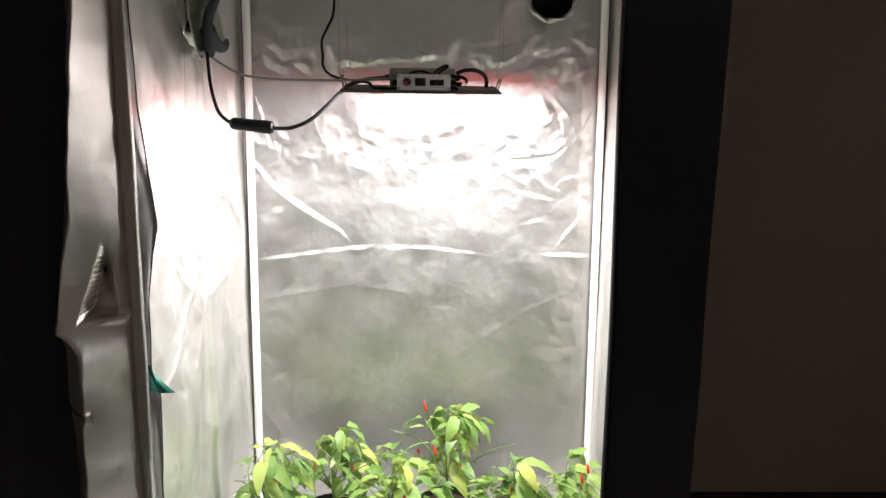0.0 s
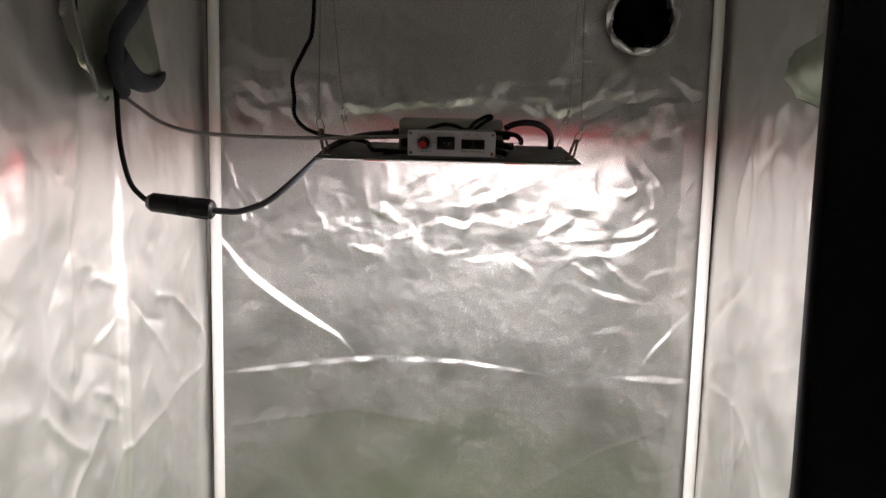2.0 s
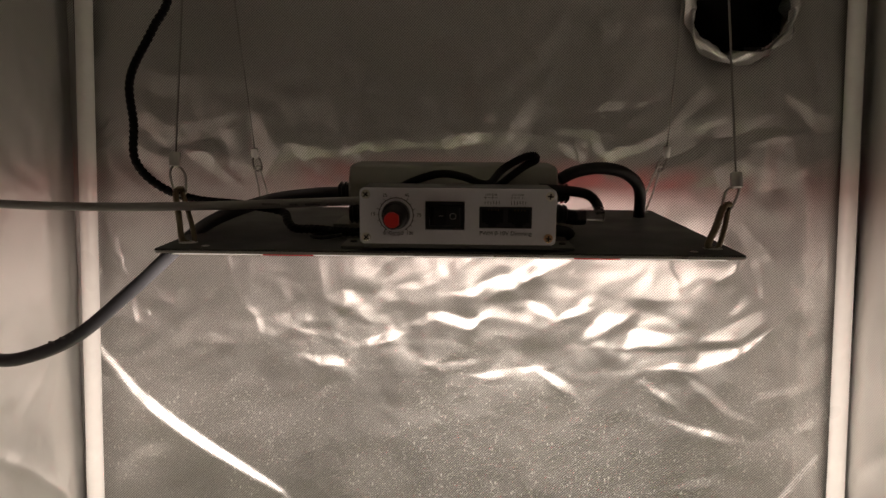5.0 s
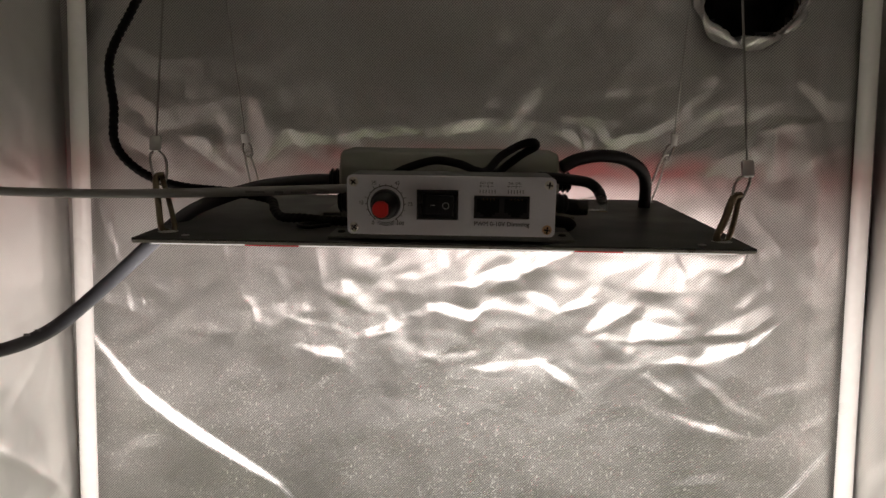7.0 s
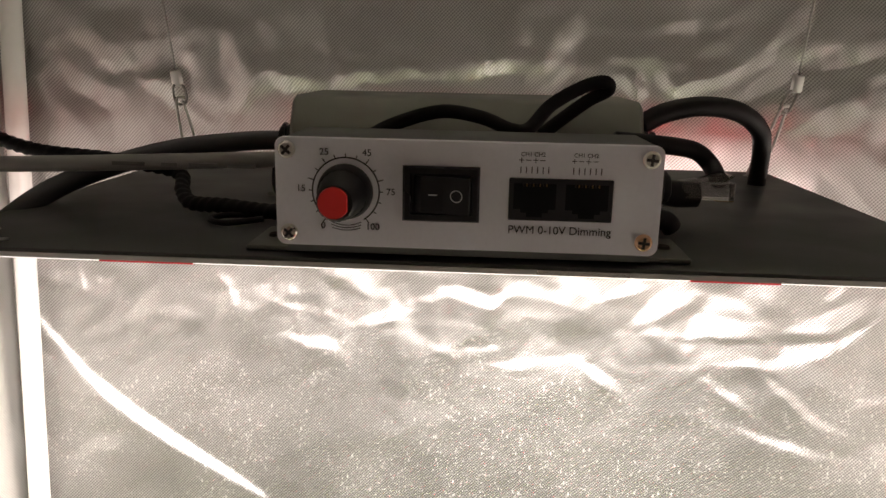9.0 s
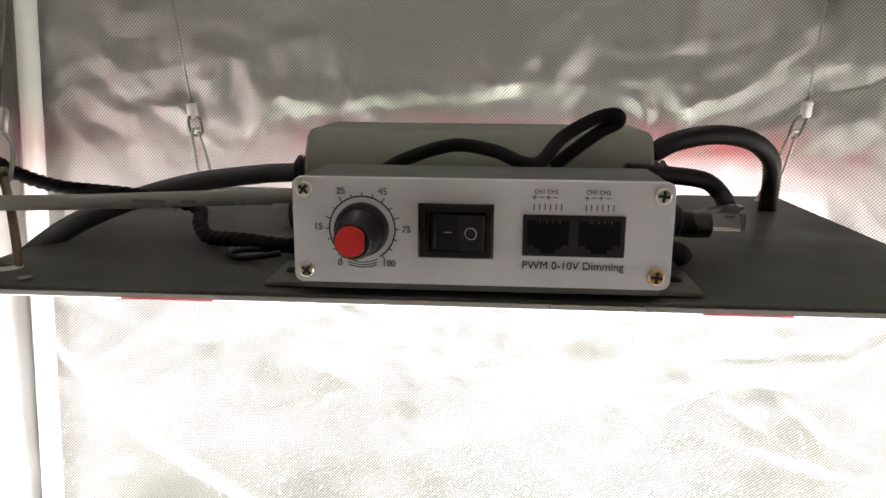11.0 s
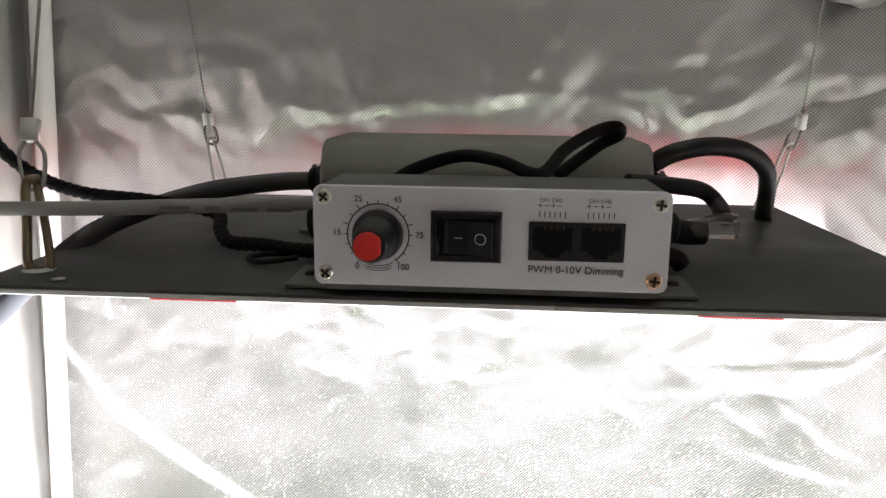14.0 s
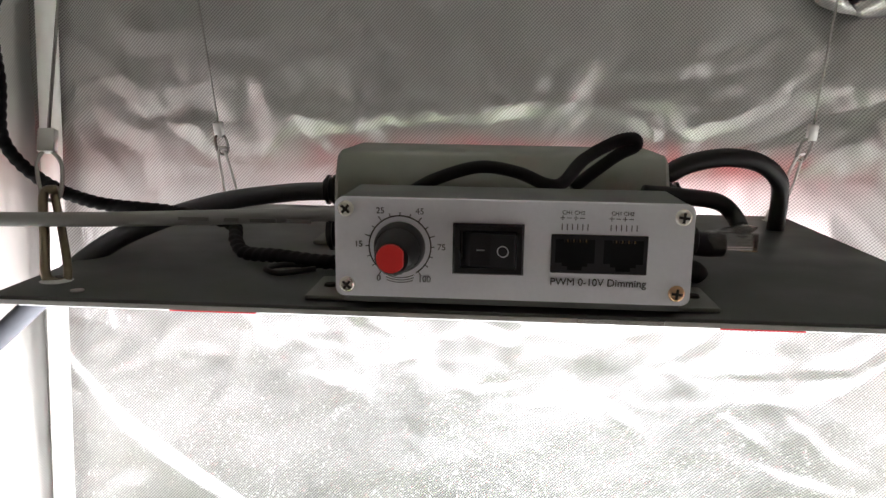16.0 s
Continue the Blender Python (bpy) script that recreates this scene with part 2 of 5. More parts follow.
def raw(name, verts, faces, mat, parent=None, label="", smooth=True):
    me = bpy.data.meshes.new(name)
    me.from_pydata([tuple(v) for v in verts], [], [tuple(f) for f in faces])
    me.materials.append(mat)
    if smooth:
        me.polygons.foreach_set("use_smooth", [True] * len(me.polygons))
    me.update()
    ob = new(name, me)
    hang(ob, parent)
    return tagged(ob, label)


def part(name, bm, mat, parent=None, label="", smooth=False):
    me = bpy.data.meshes.new(name)
    bmesh.ops.recalc_face_normals(bm, faces=bm.faces)
    bm.to_mesh(me)
    bm.free()
    me.materials.append(mat)
    if smooth:
        me.polygons.foreach_set("use_smooth", [True] * len(me.polygons))
        me.set_sharp_from_angle(angle=radians(35))
    ob = new(name, me)
    hang(ob, parent)
    return tagged(ob, label)


def box(x0, x1, y0, y1, z0, z1, bevel=0.0, segments=2, bm=None):
    bm = bm or bmesh.new()
    m = Matrix.LocRotScale(((x0 + x1) / 2, (y0 + y1) / 2, (z0 + z1) / 2), None, (x1 - x0, y1 - y0, z1 - z0))
    made = bmesh.ops.create_cube(bm, size=1, matrix=m)
    if bevel:
        edges = {e for v in made["verts"] for e in v.link_edges}
        bmesh.ops.bevel(bm, geom=list(edges), offset=bevel, segments=segments, affect="EDGES", profile=0.5)
    return bm


def rod(at, axis, r0, r1, length, n=24, bm=None, bevel=0.0):
    """A capped tapered cylinder from at along axis."""
    bm = bm or bmesh.new()
    ax = Vector(axis).normalized()
    turn = ax.to_track_quat("Z", "Y").to_matrix().to_4x4()
    m = Matrix.Translation(Vector(at) + ax * length / 2) @ turn
    made = bmesh.ops.create_cone(bm, cap_ends=True, segments=n, radius1=r0, radius2=r1, depth=length, matrix=m)
    if bevel:
        fs = {f for v in made["verts"] for f in v.link_faces if len(f.verts) > 4}
        es = {e for f in fs for e in f.edges}
        bmesh.ops.bevel(bm, geom=list(es), offset=bevel, segments=2, affect="EDGES", profile=0.5)
    return bm


def curve_points(pts, per=10):
    """A smooth line through pts (Catmull-Rom)."""
    p = [Vector(q) for q in pts]
    p = [p[0] * 2 - p[1]] + p + [p[-1] * 2 - p[-2]]
    out = []
    for i in range(1, len(p) - 2):
        a, b, c, d = p[i - 1:i + 3]
        for k in range(per):
            t = k / per
            out.append(0.5 * (2 * b + (c - a) * t + (2 * a - 5 * b + 4 * c - d) * t * t + (3 * b - a - 3 * c + d) * t ** 3))
    out.append(p[-2])
    return out


def sweep(name, pts, r, mat, parent=None, label="", sides=12, per=10, flat=1.0, twist=0.0, taper=None):
    """A tube along pts. flat squeezes it across; twist (turns a metre) gives two laid strands."""
    line = curve_points(pts, per)
    if twist:
        line = curve_points(line, 4)
    verts, faces = [], []
    up = Vector((0.013, 0.02, 1))
    run = 0.0
    for i, c in enumerate(line):
        d = (line[min(i + 1, len(line) - 1)] - line[max(i - 1, 0)]).normalized()
        side = d.cross(up)
        if side.length < 1e-3:
            side = Vector((1, 0, 0))
        side.normalize()
        up = side.cross(d).normalized()
        if i:
            run += (c - line[i - 1]).length
        rr = r if taper is None else r + (taper - r) * i / (len(line) - 1)
        for k in range(sides):
            a = 2 * math.pi * k / sides
            q = rr
            if twist:
                q = rr * (0.8 + 0.2 * abs(math.cos(a - 2 * math.pi * twist * run)))
            verts.append(c + side * (math.cos(a) * q * flat) + up * (math.sin(a) * q))
    n = len(line)
    for i in range(n - 1):
        for k in range(sides):
            a, b = i * sides + k, i * sides + (k + 1) % sides
            faces.append((a, b, b + sides, a + sides))
    faces.append(tuple(range(sides - 1, -1, -1)))
    faces.append(tuple(range((n - 1) * sides, n * sides)))
    return raw(name, verts, faces, mat, parent, label)



def lettering(name, text, at, size, mat, parent, align="CENTER", turn=(90, 0, 0), thick=0.00012):
    c = bpy.data.curves.new(name, "FONT")
    c.body, c.size, c.align_x, c.align_y = text, size, align, "CENTER"
    c.extrude = thick
    tmp = new(name, c)
    dg = bpy.context.evaluated_depsgraph_get()
    me = bpy.data.meshes.new_from_object(tmp.evaluated_get(dg))
    bpy.data.objects.remove(tmp)
    me.transform(pose(*at, *turn))
    me.materials.clear()
    me.materials.append(mat)
    ob = new(name, me)
    hang(ob, parent)
    return ob


# ---- cloth ----
def lattice_noise(u, v, scale, seed):
    """Smooth gradient noise in numpy, about -0.7 to 0.7."""
    rng = np.random.RandomState(seed)
    g = rng.uniform(0, 2 * np.pi, (64, 64))
    x, y = u / scale, v / scale
    xi, yi = np.floor(x).astype(int), np.floor(y).astype(int)
    fx, fy = x - xi, y - yi
    sx, sy = fx ** 3 * (fx * (fx * 6 - 15) + 10), fy ** 3 * (fy * (fy * 6 - 15) + 10)

    def dot(i, j):
        a = g[(xi + i) % 64, (yi + j) % 64]
        return np.cos(a) * (fx - i) + np.sin(a) * (fy - j)
    top = dot(0, 0) * (1 - sx) + dot(1, 0) * sx
    low = dot(0, 1) * (1 - sx) + dot(1, 1) * sx
    return top * (1 - sy) + low * sy


def crease(u, v, pts, high, wide, sharp=True):
    """A fold along the line pts."""
    best = np.full(u.shape, 9.0)
    for (a, b), (c, d) in zip(pts, pts[1:]):
        l2 = (c - a) ** 2 + (d - b) ** 2
        t = np.clip(((u - a) * (c - a) + (v - b) * (d - b)) / l2, 0, 1)
        best = np.minimum(best, np.hypot(u - a - t * (c - a), v - b - t * (d - b)))
    return high * (np.exp(-best / wide) if sharp else np.exp(-(best / wide) ** 2))


def fold(u, v, pts, high, wide, reach=0.05):
    """A pressed fold: the sheet below the line stands proud, and a narrow facet above it, widest midway, turns upwards."""
    best, h = np.full(u.shape, 9.0), np.zeros(u.shape)
    total = sum(math.dist(p, q) for p, q in zip(pts, pts[1:]))
    run = 0.0
    for (a, b), (c, d) in zip(pts, pts[1:]):
        ln = math.dist((a, b), (c, d))
        t = ((u - a) * (c - a) + (v - b) * (d - b)) / ln ** 2
        tc = np.clip(t, 0, 1)
        s = (-(d - b) * (u - a) + (c - a) * (v - b)) / ln
        far = np.sqrt((u - a - tc * (c - a)) ** 2 + (v - b - tc * (d - b)) ** 2 + 1.6e-6)
        along = np.clip((run + tc * ln) / total, 0, 1)
        w = wide * (0.25 + 0.75 * np.sin(np.pi * along))
        up = high * (0.08 + 0.92 * np.sin(np.pi * along))
        g = np.where(s > 0, up * np.clip(1 - far / w, 0, 1), up * np.exp(-far / reach))
        near = far < best
        h = np.where(near, g, h)
        best = np.minimum(best, far)
        run += ln
    return h


def crumple(u, v, size, high, seed):
    """Facets with sharp folds between them."""
    w = lattice_noise(u, v, size * 1.7, seed + 5) * size * 0.6
    a = np.abs(lattice_noise(u + w, v - w, size, seed))
    b = np.abs(lattice_noise(u - w, v + w, size * 0.45, seed + 1))
    return high * (0.75 - 2 * a - 0.7 * b)


def bell(x, at, wide):
    return np.exp(-((x - at) / wide) ** 2)


def cloth(name, u0, u1, v0, v1, step, place, mat, shell_off, holes=(), parent=None, shell=True):
    """A sheet over u and v: place(u, v) gives x, y, z. A black outer layer lies shell_off behind it."""
    nu, nv = int((u1 - u0) / step) + 1, int((v1 - v0) / step) + 1
    U, V = np.meshgrid(np.linspace(u0, u1, nu), np.linspace(v0, v1, nv))
    X, Y, Z = place(U, V)
    verts = np.stack([X.ravel(), Y.ravel(), Z.ravel()], 1)
    i = np.arange(nu - 1)[None, :] + nu * np.arange(nv - 1)[:, None]
    quads = np.stack([i, i + 1, i + 1 + nu, i + nu], -1).reshape(-1, 4)
    cu, cv = (U[:-1, :-1] + U[1:, 1:]).ravel() / 2, (V[:-1, :-1] + V[1:, 1:]).ravel() / 2
    keep = np.ones(len(quads), bool)
    for hu, hv, hr in holes:
        keep &= np.hypot(cu - hu, cv - hv) > hr
    quads = quads[keep]
    ob = raw(name, verts.tolist(), quads.tolist(), mat, parent)
    if shell:
        k = 6
        us, vs = np.linspace(u0, u1, nu // k + 2), np.linspace(v0, v1, nv // k + 2)
        U2, V2 = np.meshgrid(us, vs)
        X2, Y2, Z2 = place(U2, V2)
        n2 = len(us)
        w = np.stack([X2.ravel() + shell_off[0], Y2.ravel() + shell_off[1], Z2.ravel() + shell_off[2]], 1)
        j = np.arange(n2 - 1)[None, :] + n2 * np.arange(len(vs) - 1)[:, None]
        q = np.stack([j, j + 1, j + 1 + n2, j + n2], -1).reshape(-1, 4)
        cu, cv = (U2[:-1, :-1] + U2[1:, 1:]).ravel() / 2, (V2[:-1, :-1] + V2[1:, 1:]).ravel() / 2
        keep = np.ones(len(q), bool)
        for hu, hv, hr in holes:
            keep &= np.hypot(cu - hu, cv - hv) > hr
        raw("outer_layer", w.tolist(), q[keep].tolist(), BLACK_CLOTH, ob)
    return ob


# ---- the room ----
def structure(ob, label, category=""):
    return tagged(ob, label, category, kind="structure")


structure(part("floor", box(-1.5, 1.9, -0.9, 2.5, -0.08, -0.012), CARPET), "dark floor of the unlit room", "floor")
structure(part("wall_north", box(-1.5, 1.9, 2.03, 2.13, -0.012, 2.5), WALL_PAINT), "plain beige painted wall in the dark room", "wall")
# unseen walls and ceiling, set near to return more of the tent's spilled light
structure(part("unseen_wall_east", box(1.9, 2.0, -0.9, 2.5, -0.012, 2.5), WALL_PAINT), "plain beige painted wall in the dark room", "wall")
structure(part("unseen_wall_west", box(-1.6, -1.5, -0.9, 2.5, -0.012, 2.5), WALL_PAINT), "plain beige painted wall in the dark room", "wall")
structure(part("unseen_wall_south", box(-1.5, 1.9, -1.0, -0.9, -0.012, 2.5), WALL_PAINT), "plain beige painted wall in the dark room", "wall")
structure(part("ceiling", box(-1.6, 2.0, -1.0, 2.5, 2.5, 2.58), WALL_PAINT), "unseen pale ceiling that closes the dark room", "ceiling")

# ---- the grow tent ----
XL, XR, YF, YB, TOP = -0.475, 0.5, 1.03, 1.905, 1.62
YR = 1.15
HOLE_BACK = (0.339, 1.448, 0.055)
HOLE_LEFT = (1.53, 1.40, 0.085)
HOLE_RIGHT = (1.46, 1.40, 0.075)


def wrinkles(u, v, seed, count, z0, z1):
    """Scattered sharp wrinkles of a side wall, more of them upright than level."""
    rng = random.Random(seed)
    h = np.zeros(u.shape)
    for k in range(count):
        x, z = rng.uniform(1.12, 1.9), rng.uniform(z0, z1)
        turn = rng.choice((1.2, -1.1, 0.9, -0.7, -0.4, 1.5)) + rng.uniform(-0.25, 0.25)
        long = rng.uniform(0.04, 0.14)
        dx, dz = long / 2 * math.cos(turn), long / 2 * math.sin(turn)
        near = (np.abs(u - x) < 0.14) & (np.abs(v - z) < 0.14)
        bend = rng.uniform(-0.015, 0.015)
        h[near] += crease(u[near], v[near], [(x - dx, z - dz), (x + bend, z + bend * 0.5), (x + dx, z + dz)],
                          rng.uniform(0.001, 0.0036) * rng.choice((1, 1, -0.8)), rng.uniform(0.006, 0.013))
    return h


def facets(u, v, size, high, seed):
    """Flat triangular facets meeting in sharp edges, as in crumpled foil."""
    wx = lattice_noise(u, v, size * 2.1, seed + 3) * size * 0.9
    wy = lattice_noise(u, v, size * 1.8, seed + 4) * size * 0.9
    x, y = (u + wx) / size, (v + wy) / size
    k = (x + y) * 0.366
    p, q = x + k, y + k
    i, j = np.floor(p).astype(int), np.floor(q).astype(int)
    fp, fq = p - i, q - j
    tall = np.random.RandomState(seed).uniform(-1, 1, (61, 61))

    def node(a, b):
        return tall[(i + a) % 61, (j + b) % 61]
    low, far = node(0, 0), node(1, 1)
    under = low * (1 - fp) + node(1, 0) * (fp - fq) + far * fq
    over = low * (1 - fq) + node(0, 1) * (fq - fp) + far * fp
    return high * np.where(fp > fq, under, over)


def back_place(u, v):
    s = np.clip(1 - ((u + 0.05) / 0.48) ** 2, 0, 1)
    y = YB + 0.02 - 0.02 * u / 0.45 + 0.055 * s * (0.5 + 0.5 * bell(v, 0.85, 0.5))
    y = y - 0.07 * np.clip(v - 1.22, 0, 1) * np.clip((0.45 - np.abs(u)) / 0.06, 0, 1) + 0.026 * np.clip((u - 0.34) / 0.13, 0, 1.2) ** 2
    under = bell(v, 1.06, 0.075)
    rim = bell(u, 0.42, 0.1) + bell(u, -0.43, 0.07)
    above = bell(v, 1.29, 0.045)
    high_up = bell(v, 1.42, 0.09)
    h = 0.006 * lattice_noise(u, v, 0.3, 3)
    h += facets(u, v, 0.085, 0.0038, 11) * (0.3 + 0.3 * under + 0.6 * rim + 0.6 * above + 0.6 * high_up)
    h += facets(u + 3, v, 0.038, 0.0013, 21) * (0.25 + under + 1.0 * rim + 2.0 * above + 0.9 * high_up)
    h += facets(u, v + 2, 0.020, 0.0006, 27) * (0.5 + 0.8 * under + 1.6 * above + 0.6 * high_up)
    h += 0.004 * lattice_noise(u, v * 1.3, 0.11, 23) * high_up
    # the long pressed folds of the packed sheet
    h += fold(u, v, [(-0.482, 1.04), (-0.456, 1.0), (-0.424, 0.955), (-0.391, 0.923), (-0.357, 0.896), (-0.322, 0.871), (-0.266, 0.837), (-0.23, 0.816), (-0.203, 0.788)], 0.0088, 0.0125)
    h += fold(u, v, [(-0.54, 0.728), (-0.46, 0.733), (-0.37, 0.741), (-0.27, 0.755), (-0.164, 0.765), (-0.086, 0.768), (0.021, 0.767), (0.116, 0.76), (0.19, 0.753)], 0.0060, 0.011, 0.03) * np.clip(0.8 + 1.2 * lattice_noise(u, v, 0.05, 29) - 0.5 * bell(u, -0.09, 0.1), 0.1, 1.3)
    h += fold(u, v, [(0.34, 0.762), (0.424, 0.758), (0.5, 0.754)], 0.0060, 0.013, 0.03)
    h += fold(u, v, [(0.374, 0.785), (0.416, 0.84), (0.438, 0.867), (0.473, 0.905)], 0.0042, 0.0075)
    # the smaller folds run unevenly: their lines waver and their height comes and goes
    p = u + 0.005 * lattice_noise(u, v, 0.045, 61) + 0.0035 * lattice_noise(u, v, 0.017, 62)
    q = v + 0.005 * lattice_noise(u, v, 0.045, 63) + 0.0035 * lattice_noise(u, v, 0.017, 64)
    g, k = np.zeros(u.shape), np.zeros(u.shape)
    # the curved overlap and the fan of folds beneath it
    g += fold(p, q, [(0.463, 1.172), (0.419, 1.107), (0.39, 1.072), (0.353, 1.045), (0.265, 1.032), (0.201, 1.025)], 0.0040, 0.008, 0.04)
    g += fold(p, q, [(0.238, 0.999), (0.266, 1.004), (0.304, 1.006), (0.354, 1.022), (0.402, 1.067), (0.469, 1.17)], 0.0055, 0.0115, 0.03)
    g += fold(p, q, [(0.288, 1.002), (0.325, 0.967), (0.352, 0.947), (0.393, 0.933)], 0.0050, 0.010, 0.025)
    g += fold(p, q, [(0.273, 0.937), (0.302, 0.925), (0.348, 0.915), (0.4, 0.915)], 0.0042, 0.008, 0.03)
    g += fold(p, q, [(0.365, 0.955), (0.383, 0.971), (0.409, 0.98), (0.43, 0.988)], 0.0034, 0.007, 0.02)
    g += fold(p, q, [(0.235, 0.988), (0.268, 0.97), (0.291, 0.954)], 0.0030, 0.007, 0.02)
    g += fold(p, q, [(0.43, 0.922), (0.455, 0.936), (0.475, 0.958)], 0.0030, 0.010, 0.02)
    g += fold(p, q, [(0.284, 0.845), (0.332, 0.856), (0.35, 0.870)], 0.0030, 0.013, 0.03)
    g += fold(p, q, [(0.301, 1.057), (0.277, 1.090), (0.23, 1.092)], 0.0045, 0.018, 0.02)
    # the crinkled band just under the light
    g += fold(p, q, [(-0.275, 1.042), (-0.235, 1.034), (-0.183, 1.053)], 0.0065, 0.026, 0.03)
    g += fold(p, q, [(-0.342, 1.023), (-0.285, 1.018)], 0.0040, 0.014, 0.03)
    g += fold(p, q, [(-0.205, 1.043), (-0.164, 1.026), (-0.132, 1.022)], 0.0036, 0.010, 0.025)
    g += fold(p, q, [(-0.13, 1.018), (-0.094, 1.023), (-0.060, 1.038)], 0.0045, 0.012, 0.025)
    g += fold(p, q, [(-0.21, 1.008), (-0.175, 0.993), (-0.143, 0.993), (-0.124, 1.005)], 0.0040, 0.013, 0.03)
    g += fold(p, q, [(-0.062, 1.047), (-0.024, 1.054), (0.004, 1.053), (0.031, 1.050)], 0.0040, 0.012, 0.025)
    g += fold(p, q, [(-0.003, 1.05), (0.025, 1.046), (0.046, 1.063), (0.070, 1.08)], 0.0034, 0.009, 0.02)
    g += fold(p, q, [(0.068, 1.079), (0.099, 1.077), (0.14, 1.052)], 0.0040, 0.011, 0.025)
    g += fold(p, q, [(-0.006, 1.093), (0.031, 1.091), (0.051, 1.103), (0.074, 1.121)], 0.0034, 0.010, 0.02)
    g += fold(p, q, [(0.022, 0.982), (0.054, 0.979), (0.088, 0.986), (0.114, 0.995)], 0.0045, 0.009, 0.03)
    g += fold(p, q, [(0.106, 0.999), (0.136, 0.973), (0.17, 0.950)], 0.0036, 0.012, 0.025)
    g += fold(p, q, [(-0.046, 1.0), (-0.009, 0.987), (0.035, 1.003)], 0.0030, 0.009, 0.025)
    g += fold(p, q, [(0.133, 1.058), (0.159, 1.069), (0.184, 1.079)], 0.0030, 0.009, 0.02)
    g += fold(p, q, [(0.172, 1.031), (0.199, 1.051), (0.227, 1.063)], 0.0050, 0.018, 0.03)
    g += fold(p, q, [(-0.101, 1.05), (-0.129, 1.067), (-0.173, 1.082)], 0.0036, 0.010, 0.03)
    g += crease(p, q, [(-0.455, 1.185), (-0.431, 1.12), (-0.4, 1.06)], 0.0028, 0.0035)
    g += crease(p, q, [(-0.44, 1.16), (-0.425, 1.09), (-0.42, 1.05)], 0.0022, 0.0035)
    g += fold(p, q, [(-0.032, 1.16), (-0.097, 1.128), (-0.16, 1.055)], 0.0055, 0.022, 0.05)
    g += fold(p, q, [(-0.075, 1.093), (-0.022, 1.108), (0.025, 1.14), (0.075, 1.162)], 0.0045, 0.014, 0.03)
    g += fold(p, q, [(0.034, 1.082), (0.073, 1.1), (0.12, 1.122), (0.175, 1.158)], 0.0065, 0.019, 0.03)
    g += fold(p, q, [(0.318, 1.2), (0.34, 1.148), (0.37, 1.105)], 0.0060, 0.02, 0.04)
    g += crease(p, q, [(0.357, 1.19), (0.388, 1.152), (0.398, 1.13)], 0.0030, 0.005)
    g += crease(p, q, [(0.378, 1.139), (0.383, 1.1)], 0.0026, 0.005)
    g += crease(p, q, [(0.272, 1.165), (0.273, 1.13), (0.284, 1.108)], 0.0022, 0.005)
    g += crease(p, q, [(0.33, 1.12), (0.345, 1.13), (0.355, 1.148)], 0.0030, 0.005)
    g += crease(p, q, [(-0.3, 1.14), (-0.285, 1.09), (-0.26, 1.05)], 0.0022, 0.008)
    # folds above the light: their lower faces catch what the sheet below throws back
    k += fold(p, q, [(-0.143, 1.276), (-0.17, 1.281), (-0.211, 1.288), (-0.228, 1.269), (-0.245, 1.239)], 0.0075, 0.020, 0.03)
    k += fold(p, q, [(-0.035, 1.283), (-0.075, 1.292), (-0.109, 1.292), (-0.148, 1.270)], 0.0070, 0.015, 0.025)
    k += fold(p, q, [(0.118, 1.292), (0.086, 1.301), (0.026, 1.301), (-0.007, 1.293), (-0.05, 1.286)], 0.0075, 0.015, 0.025)
    k += fold(p, q, [(0.275, 1.306), (0.227, 1.288), (0.19, 1.280), (0.158, 1.279), (0.112, 1.288)], 0.0075, 0.016, 0.025)
    k += fold(p, q, [(0.202, 1.296), (0.163, 1.302), (0.122, 1.304)], 0.0040, 0.009, 0.02)
    k += fold(p, q, [(0.379, 1.322), (0.329, 1.319), (0.283, 1.305)], 0.0075, 0.022, 0.03)
    k += fold(p, q, [(0.225, 1.250), (0.289, 1.265), (0.336, 1.283), (0.385, 1.296), (0.44, 1.3)], 0.0090, 0.014, 0.05)
    k += fold(p, q, [(0.48, 1.306), (0.434, 1.326), (0.392, 1.345)], 0.0060, 0.016, 0.03)
    k += fold(p, q, [(0.325, 1.369), (0.285, 1.342), (0.258, 1.304)], 0.0055, 0.018, 0.03)
    k += fold(p, q, [(0.24, 1.339), (0.175, 1.338), (0.108, 1.331)], 0.0040, 0.014, 0.03)
    k += fold(p, q, [(0.4, 1.238), (0.352, 1.247), (0.293, 1.240)], 0.0040, 0.012, 0.02)
    k += fold(p, q, [(-0.284, 1.236), (-0.313, 1.272), (-0.35, 1.276)], 0.0045, 0.018, 0.03)
    k += fold(p, q, [(0.478, 1.277), (0.439, 1.269), (0.405, 1.249)], 0.0045, 0.012, 0.02)
    h += g * np.clip(0.75 + 0.7 * lattice_noise(u, v, 0.05, 65), 0.2, 1.4) + k * np.clip(0.95 + 1.2 * lattice_noise(u, v, 0.035, 66), 0.2, 1.6)
    h += crease(u, v, [(-0.44, 0.62), (-0.2, 0.66), (-0.05, 0.64)], 0.0016, 0.0124)
    h += crease(u, v, [(0.1, 0.45), (0.3, 0.6), (0.45, 0.68)], 0.0016, 0.0124)
    h -= 0.012 * bell(np.hypot(u - HOLE_BACK[0], v - HOLE_BACK[1]), 0.055, 0.03)
    edge = np.clip((0.49 - np.abs(u)) / 0.03, 0, 1)
    return u, y - h * edge, v


